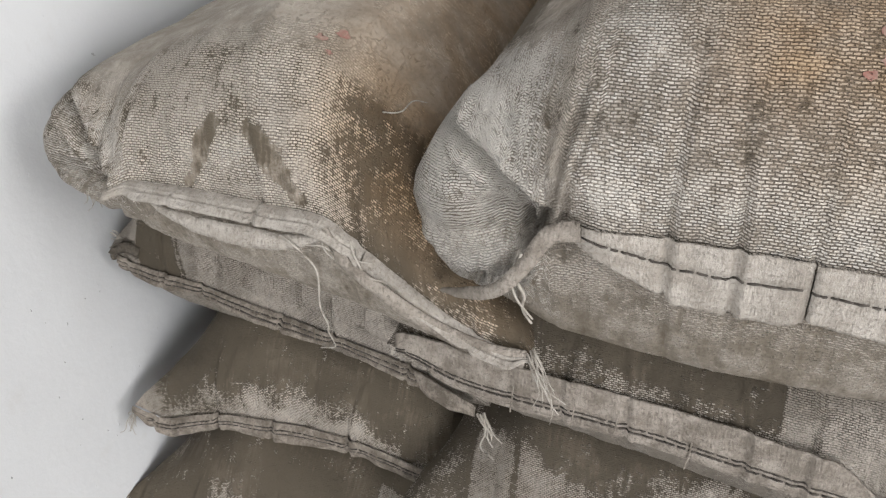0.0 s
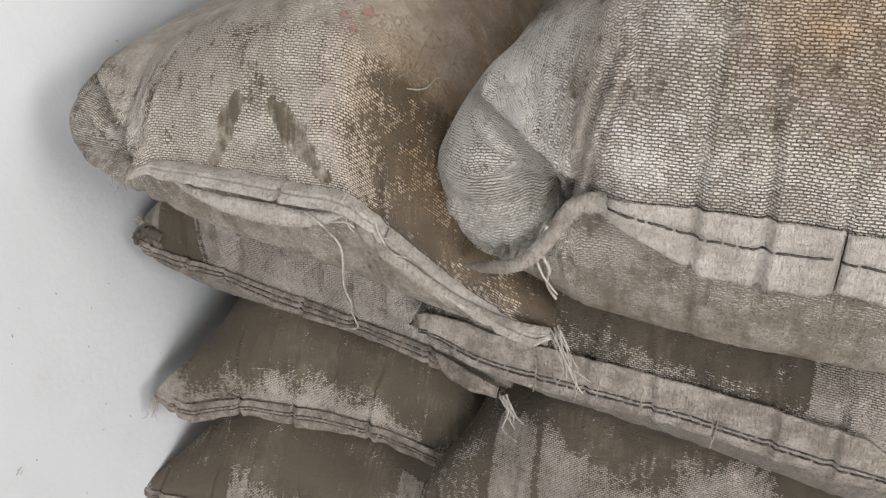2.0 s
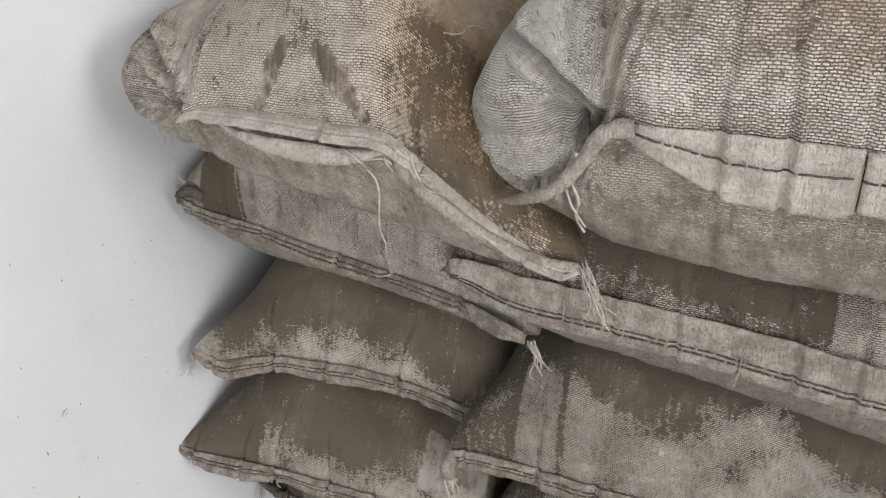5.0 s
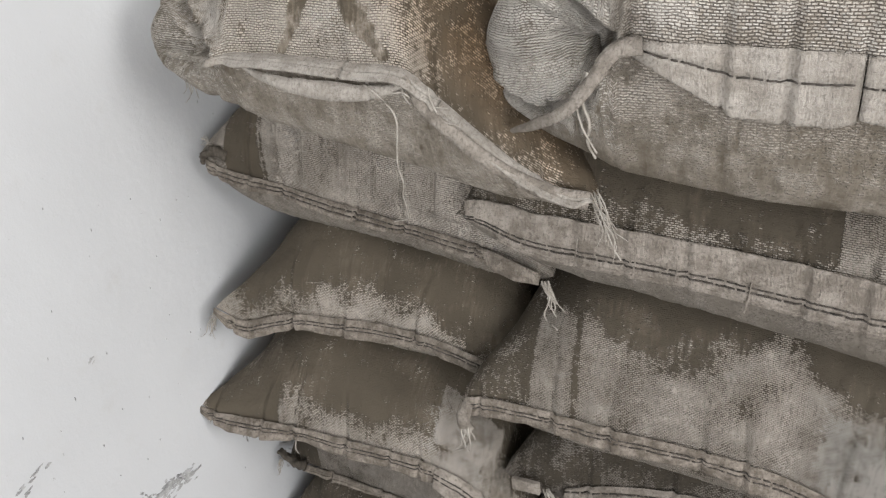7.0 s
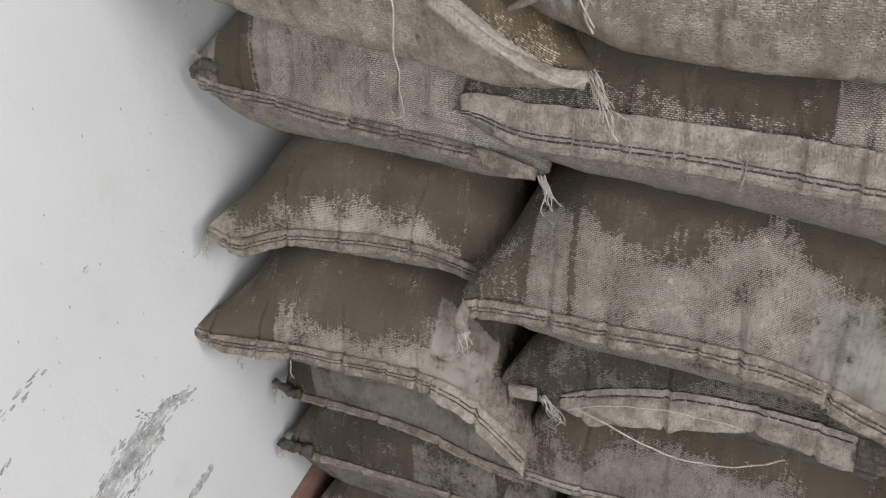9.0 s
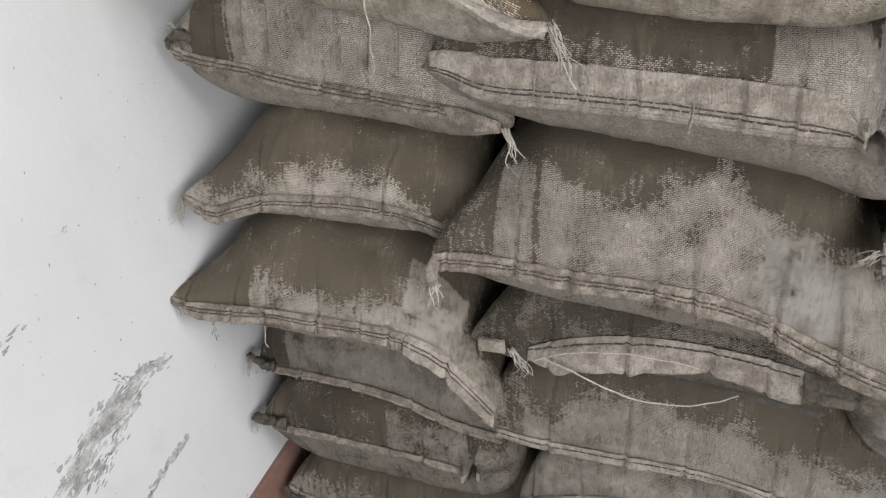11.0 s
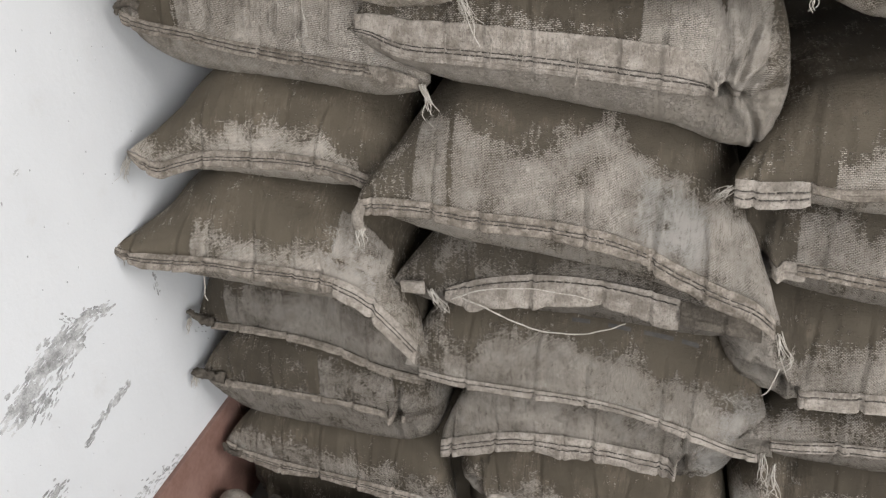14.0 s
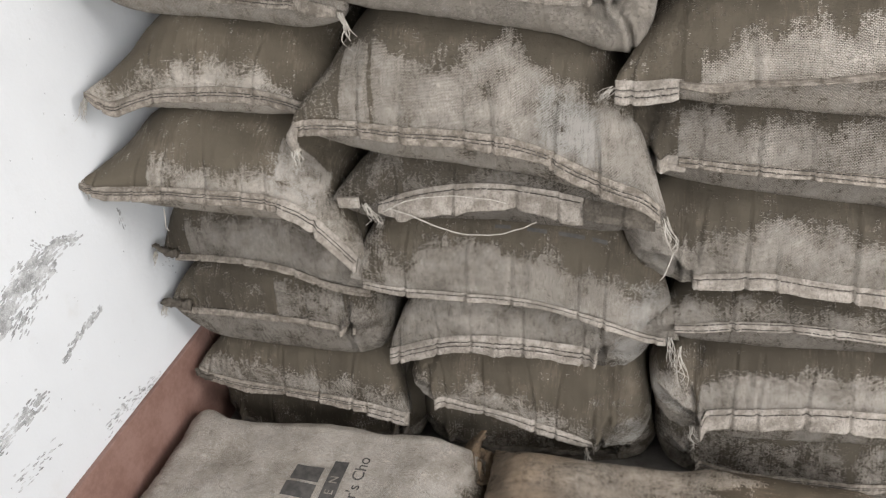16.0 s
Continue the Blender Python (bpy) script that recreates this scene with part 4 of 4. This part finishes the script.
bag = Sack(13, [(0.385, 0.642), (0.411, 0.647), (0.454, 0.646), (0.550, 0.633), (0.628, 0.626), (0.716, 0.609), (0.753, 0.597), (0.798, 0.574), (0.843, 0.556), (0.882, 0.545), (0.912, 0.520)],
           (-0.068, -0.066, -0.062, -0.058, -0.066, -0.092), (0.735, 0.785, 0.785, 0.77, 0.75, 0.66), (0.585, 0.58, 0.565, 0.545, 0.52, 0.475), reach=0.125, puff=1.85, side=0.10, pinch=0.7, film=((0.5, 0.80, 0.0, 0.13, 0.36),), clean=(0.74, 0.07, 0.165),
           panels=((0.38, 0.462, 0.0, 0.4, 0.24), (0.505, 0.512, 0.0, 0.14, 0.25), (0.463, 0.503, 0.005, 0.11, 0.8)), pale=((0.738, 0.822, 0.005, 0.088, 0.92),), tone=1.06, label=GREY + "dark panel, white splash, drooping end")
bag.hem(0.388, 0.76, 0.021, -72, label="double-stitched hem")
bag.hem(0.755, 0.905, 0.026, -58, name="hem_tail", wave=0.005)
ribbon(bag, [(0.392, -0.072, 0.640), (0.388, -0.080, 0.628), (0.387, -0.080, 0.612), (0.391, -0.076, 0.602)], (0.012, 0.016, 0.017, 0.012), "folded_end", "folded end of the hem", HEM_PALE, 10)
bag.tassel(0.388, -0.075, 0.612, (-0.1, -0.3, -1.0), 0.03, 14, 0.0014)
bag.tassel(0.91, -0.096, 0.512, (0.3, -0.3, -0.9), 0.03, 7, 0.0009)
for k, (sx, ss, w) in enumerate(((0.668, 0.080, 0.010), (0.697, 0.068, 0.013), (0.628, 0.085, 0.007), (0.640, 0.078, 0.005), (0.716, 0.092, 0.008), (0.683, 0.088, 0.005))):
    spot(bag, sx, ss, w, INK, "dark_spot", "dark damp spot", k)

bag = Sack(14, [(0.412, 0.506), (0.462, 0.490), (0.492, 0.500), (0.537, 0.514), (0.613, 0.528), (0.684, 0.530), (0.752, 0.521), (0.813, 0.506), (0.880, 0.492), (0.915, 0.484)],
           (-0.045, -0.04, -0.042, -0.04), (0.575, 0.585, 0.575, 0.55, 0.525), (0.46, 0.455, 0.455, 0.445, 0.43), reach=0.06, puff=2.0, side=0.08, clean=(0.6, 0.01, 0.04),
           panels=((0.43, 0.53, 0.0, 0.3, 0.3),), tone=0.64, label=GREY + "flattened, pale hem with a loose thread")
bag.hem(0.488, 0.80, 0.038, -74, HEM_PALE, lines=(0.10,), label="pale hem bowed outwards", wave=0.002, start=0.6)
bag.hem(0.80, 0.90, 0.026, -60, HEM_DARK, dashes=False, name="hem_end", start=0.0, label="dark printed end of the hem")
bag.thread([(0.505, -0.06, 0.50), (0.545, -0.072, 0.495), (0.59, -0.078, 0.478), (0.64, -0.08, 0.468), (0.70, -0.076, 0.474), (0.735, -0.068, 0.485)], 0.0012)
bag.thread([(0.50, -0.06, 0.492), (0.54, -0.066, 0.515), (0.60, -0.066, 0.525), (0.66, -0.064, 0.52), (0.69, -0.06, 0.512)], 0.001)
tag_low = (0.428, -0.062, 0.498 + RISE)
tag = box("label_tag", tag_low, (0.462, -0.056, 0.516 + RISE), HEM_PALE, None, 0.001)
tag.data.transform(Matrix.Translation(-bag.base))
tag.parent = bag.thing
bag.tassel(0.468, -0.055, 0.502, (0.6, -0.3, -0.4), 0.028, 12, 0.0009)

bag = Sack(15, [(0.412, 0.354), (0.479, 0.340), (0.586, 0.333), (0.724, 0.322), (0.813, 0.297), (0.892, 0.268), (0.945, 0.258)],
           (-0.045, -0.042, -0.04, -0.04), (0.445, 0.465, 0.46, 0.445, 0.42), (0.325, 0.315, 0.305, 0.285, 0.245), reach=0.085, puff=2.1, side=0.05, pinch=0.15, clean=(0.8, 0.03, 0.09), film=((0.5, 0.95, 0.0, 0.10, 0.42),),
           pale=((0.86, 0.93, 0.0, 0.09, 0.55),), panels=((0.43, 0.475, 0.0, 0.3, 0.4),), tone=0.87, label=GREY + "mottled with worn dust, sloping hem")
bag.hem(0.435, 0.925, 0.014, -65, HEM_PALE, lines=(0.3,), wave=0.003)
bag.tassel(0.93, -0.04, 0.262, (0.2, -0.3, -0.9), 0.035, 10, 0.001)
for r in range(4):
    for k in range(3 + r % 2):
        x0 = 0.66 + 0.05 * k + 0.012 * (r % 3)
        bag.mark(x0, x0 + 0.024 + 0.008 * ((k + r) % 3), 0.075 - 0.014 * r, 0.079 - 0.014 * r, INK, "printed_bar", label="worn line of small grey print")

bag = Sack(16, [(0.452, 0.187), (0.508, 0.209), (0.572, 0.230), (0.671, 0.237), (0.766, 0.230), (0.830, 0.222), (0.905, 0.222)],
           (-0.03, -0.035, -0.035, -0.035), (0.31, 0.325, 0.32, 0.30, 0.27), (0.165, 0.175, 0.175, 0.17, 0.165), ears=(0, 0.08), reach=0.07, puff=1.9, side=0.07, clean=(0.8, 0.04, 0.08),
           pale=((0.84, 0.92, -0.10, 0.03, 0.85),), tone=0.92, label=GREY + "arched pale hem, whitened rounded end")
bag.hem(0.454, 0.835, 0.030, -66, HEM_PALE, end=0.6, lines=(0.3, 0.55), label="pale hem bowed upwards in the middle", wave=0.002)

bag = Sack(17, [(0.470, 0.094), (0.513, 0.094), (0.577, 0.076), (0.660, 0.060), (0.761, 0.025), (0.842, 0.000), (0.912, 0.020)],
           (-0.03, -0.035, -0.035, -0.035), (0.17, 0.185, 0.185, 0.18, 0.17), (0.05, 0.035, 0.02, -0.01, -0.04), ears=(0.05, 0.09), reach=0.08, puff=1.9, side=0.07, clean=(0.45, 0.01, 0.04),
           pale=((0.80, 0.93, -0.10, 0.02, 0.55),), grooves=(([(0.50, 0.10), (0.515, 0.085), (0.53, 0.08)], 0.006, 0.014),), tone=0.95, label=GREY + "swollen round end, slanting hem")
bag.hem(0.53, 0.815, 0.018, -66, HEM_PALE, end=0.5, lines=(0.4,), wave=0.004)
bag.tassel(0.80, -0.045, 0.0, (0.2, -0.3, -0.8), 0.03, 10)

# low tone puts the shade under the middle pile into the cloth
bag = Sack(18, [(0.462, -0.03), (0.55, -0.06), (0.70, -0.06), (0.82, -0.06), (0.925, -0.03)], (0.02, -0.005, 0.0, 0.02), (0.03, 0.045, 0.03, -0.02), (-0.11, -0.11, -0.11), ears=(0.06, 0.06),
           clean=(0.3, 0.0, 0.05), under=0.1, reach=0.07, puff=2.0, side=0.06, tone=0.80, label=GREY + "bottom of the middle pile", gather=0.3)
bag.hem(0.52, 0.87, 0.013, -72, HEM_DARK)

# ---- the stack farther along ----
bag = Sack(20, [(0.872, 0.930), (0.90, 0.925), (0.94, 0.918), (1.00, 0.91), (1.12, 0.905), (1.25, 0.90), (1.38, 0.90)], (-0.05, -0.045, -0.04, -0.03), (0.99, 1.0, 1.0, 0.99), (0.865, 0.85, 0.84, 0.83),
           reach=0.10, clean=(0.6, 0.03, 0.06), tone=1.0, label=GREY + "frayed corner, above the others")
bag.hem(0.876, 1.37, 0.030, -80, HEM_PALE)
bag.tassel(0.895, -0.05, 0.897, (-0.3, -0.2, -0.9), 0.014, 7, 0.0008)

bag = Sack(21, [(0.842, 0.692), (0.875, 0.690), (0.915, 0.692), (0.951, 0.687), (1.002, 0.690), (1.077, 0.690), (1.145, 0.695), (1.25, 0.69), (1.36, 0.68)],
           (-0.06, -0.06, -0.058, -0.055), (0.775, 0.795, 0.795, 0.785), (0.665, 0.645, 0.625, 0.61), reach=0.10, puff=1.9, clean=(0.8, 0.02, 0.05), panels=((0.84, 0.945, 0.0, 0.4, 0.1),),
           tone=1.0, label=GREY + "pale stitched tab at its corner")
bag.hem(0.842, 0.92, 0.026, -55, HEM_PALE, lines=(0.35, 0.65), label="pale stitched tab", wave=0.002)
bag.hem(0.92, 1.355, 0.014, -35, HEM, dashes=False, wave=0.006, name="hem_fold")
bag.tassel(0.84, -0.065, 0.685, (-0.9, -0.1, -0.2), 0.018, 12)

bag = Sack(22, [(0.832, 0.585), (0.866, 0.580), (0.924, 0.580), (0.995, 0.574), (1.098, 0.563), (1.176, 0.556), (1.27, 0.55), (1.37, 0.545)],
           (-0.035, -0.05, -0.05, -0.045), (0.64, 0.655, 0.645, 0.625), (0.545, 0.52, 0.495, 0.47), ears=(0.06, 0), pucker=0.6, reach=0.09, puff=1.9, clean=(0.8, 0.03, 0.07), panels=((0.83, 0.925, 0.0, 0.4, 0.1),),
           tone=0.84, label=GREY + "stained hem with two stitch lines")
bag.hem(0.880, 0.935, 0.020, -60, HEM_PALE, dashes=False, name="hem_end", wave=0.003, start=0.7, taper=0.5)
bag.hem(0.925, 1.36, 0.014, -50, lines=(0.1, 0.6))

bag = Sack(23, [(0.852, 0.442), (0.91, 0.405), (0.951, 0.393), (0.965, 0.392), (1.050, 0.399), (1.124, 0.388), (1.209, 0.379), (1.29, 0.375), (1.38, 0.37)],
           (-0.04, -0.05, -0.05, -0.045), (0.515, 0.53, 0.51, 0.48), (0.375, 0.355, 0.345, 0.34), ears=(0.085, 0), reach=0.09, puff=1.9, clean=(0.75, 0.03, 0.08),
           grooves=(([(0.885, 0.42), (0.92, 0.412), (0.95, 0.395)], 0.005, 0.014), ([(0.895, 0.39), (0.925, 0.388), (0.95, 0.393)], 0.004, 0.01)), tone=0.88, label=GREY + "gathered corner with wrinkles")
bag.hem(0.955, 1.37, 0.022, -62, HEM_PALE, lines=(0.25,), wave=0.004)
bag.thread([(0.925, -0.062, 0.435), (0.92, -0.068, 0.42), (0.914, -0.07, 0.40), (0.91, -0.066, 0.39)], 0.0012)

bag = Sack(24, [(0.895, 0.290), (0.93, 0.297), (0.96, 0.300), (1.020, 0.310), (1.097, 0.312), (1.224, 0.302), (1.30, 0.298), (1.385, 0.295)], (-0.045, -0.05, -0.05, -0.045), (0.34, 0.355, 0.355, 0.35), (0.255, 0.245, 0.248, 0.25),
           reach=0.06, puff=2.0, side=0.06, clean=(0.5, 0.0, 0.04), tone=0.85, label=GREY + "squeezed thin with a straight hem")
bag.hem(0.935, 1.375, 0.014, -45, HEM_PALE, lines=(0.15, 0.75))
bag.tassel(0.945, -0.05, 0.25, (0.0, -0.3, -1.0), 0.04, 9, 0.001)

bag = Sack(25, [(0.905, 0.125), (0.945, 0.105), (0.979, 0.104), (0.99, 0.111), (1.080, 0.133), (1.161, 0.144), (1.256, 0.144), (1.32, 0.138), (1.385, 0.13)],
           (-0.035, -0.05, -0.05, -0.045), (0.225, 0.25, 0.25, 0.25), (0.04, 0.04, 0.05, 0.055), ears=(0.075, 0), reach=0.09, puff=1.9, clean=(0.7, 0.03, 0.07),
           grooves=(([(0.92, 0.135), (0.95, 0.115), (0.978, 0.102)], 0.005, 0.016), ([(0.925, 0.09), (0.955, 0.095), (0.978, 0.1)], 0.004, 0.012)), pale=((0.90, 0.98, -0.03, 0.03, 0.5),), tone=0.88, label=GREY + "gathered corner, broad pale hem")
bag.hem(0.985, 1.375, 0.034, -68, HEM_PALE, lines=(0.18,), wave=0.003)
bag.tassel(0.975, -0.055, 0.085, (0.1, -0.2, -1.0), 0.03, 9)

# cloth toned down for the shade at the far pile's foot
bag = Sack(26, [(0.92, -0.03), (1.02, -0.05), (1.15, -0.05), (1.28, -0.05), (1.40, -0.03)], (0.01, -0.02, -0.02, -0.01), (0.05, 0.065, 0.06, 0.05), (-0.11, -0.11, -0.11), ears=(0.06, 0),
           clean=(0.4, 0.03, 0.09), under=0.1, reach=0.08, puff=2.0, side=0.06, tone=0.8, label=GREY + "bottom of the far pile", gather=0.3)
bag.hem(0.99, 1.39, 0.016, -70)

# ---- the bags that lie flat on the floor before the stacks ----
def lying(seed, x, y, wide, long, high, rest, label, **more):
    """A sack that lies lengthwise along x: x and y are its back left corner, rest its foot."""
    turn = Matrix.Translation((x, y, 0)) @ pose(0, 0, 0, 0, 0, -90)
    seam = [(k * wide / 5, rest + high * 0.45) for k in range(6)]
    return Sack(seed, seam, 0.0, (rest + high,) * 3, (rest,) * 3, length=long, turn=turn, label=label, **more)


bag = lying(31, 0.014, -0.030, 0.46, 0.605, 0.15, -0.11, "pale printed cement bag lying flat on the floor", clean=(0.95, 0.6, 0.7), reach=0.06, puff=1.9, wrinkle=1.7, side=0.06, pinch=0.1, tone=1.3, film=((-1, 1, -0.1, 0.7, 0.5),), pale=((-1, 1, -0.1, 0.7, 0.36),))
# the print runs across the bag: a big dark wordmark as plain shapes, a bar under it and one line of words
PRINT = ((0.085, 0.120, 0.300, 0.352), (0.125, 0.158, 0.297, 0.352), (0.163, 0.190, 0.310, 0.352), (0.195, 0.220, 0.306, 0.352))
for a, c, d, e in PRINT:
    bag.mark(a + 0.07, c + 0.07, d - 0.01, e - 0.01, INK, "printed_shape", label="dark grey printed shape")
bag.mark(0.135, 0.32, 0.355, 0.382, INK, "printed_shape", label="dark printed bar")


def printed_words(bag, words, size, x, s0, lift, material, label):
    """Words printed on the cloth of a lying bag, from x on."""
    curve = bpy.data.curves.new("lettering", "FONT")
    curve.body, curve.size = words, size
    letters = bpy.data.objects.new("lettering", curve)
    flat = bpy.data.meshes.new_from_object(letters)
    verts = [bag.at(x - v.co.x, s0 - v.co.y, lift) for v in flat.vertices]
    verts = [(x - v.co.x, p[1], p[2]) for v, p in zip(flat.vertices, verts)]
    part("printed_words", bag.local(verts), [tuple(p.vertices) for p in flat.polygons], material, bag.thing, label, False)
    bpy.data.objects.remove(letters)


printed_words(bag, "er's Cho", 0.030, 0.230, 0.418, 0.0012, INK, "small dark printed words")
printed_words(bag, "E  N", 0.022, 0.215, 0.376, 0.0016, HEM_PALE, "pale letters in the dark bar")

bag = lying(32, 0.630, -0.035, 0.46, 0.64, 0.15, -0.11, "brown-stained cement bag lying flat on the floor", clean=(0.6, 0.3, 0.5), reach=0.08, puff=1.9, wrinkle=1.8, tone=1.1, tan=((-1, 1, -0.1, 0.20, 0.7), (-1, 1, -0.1, 0.7, 0.3)))
bag.hem(0.01, 0.45, 0.036, 25, HEM_BROWN, label="brown-stained hem", wave=0.010)
twist(bag, [(0.10, -0.012, -0.030), (0.06, -0.028, -0.016), (0.03, -0.030, -0.006), (0.008, -0.020, -0.002)], 0.022, material=HEM_BROWN)
ribbon(bag, [(0.12, -0.02, -0.025), (0.08, -0.035, -0.012), (0.04, -0.038, 0.0), (0.0, -0.02, 0.004)], (0.02, 0.035, 0.04, 0.02), "torn_flap", "torn brown flap of the hem", HEM_BROWN, 50)
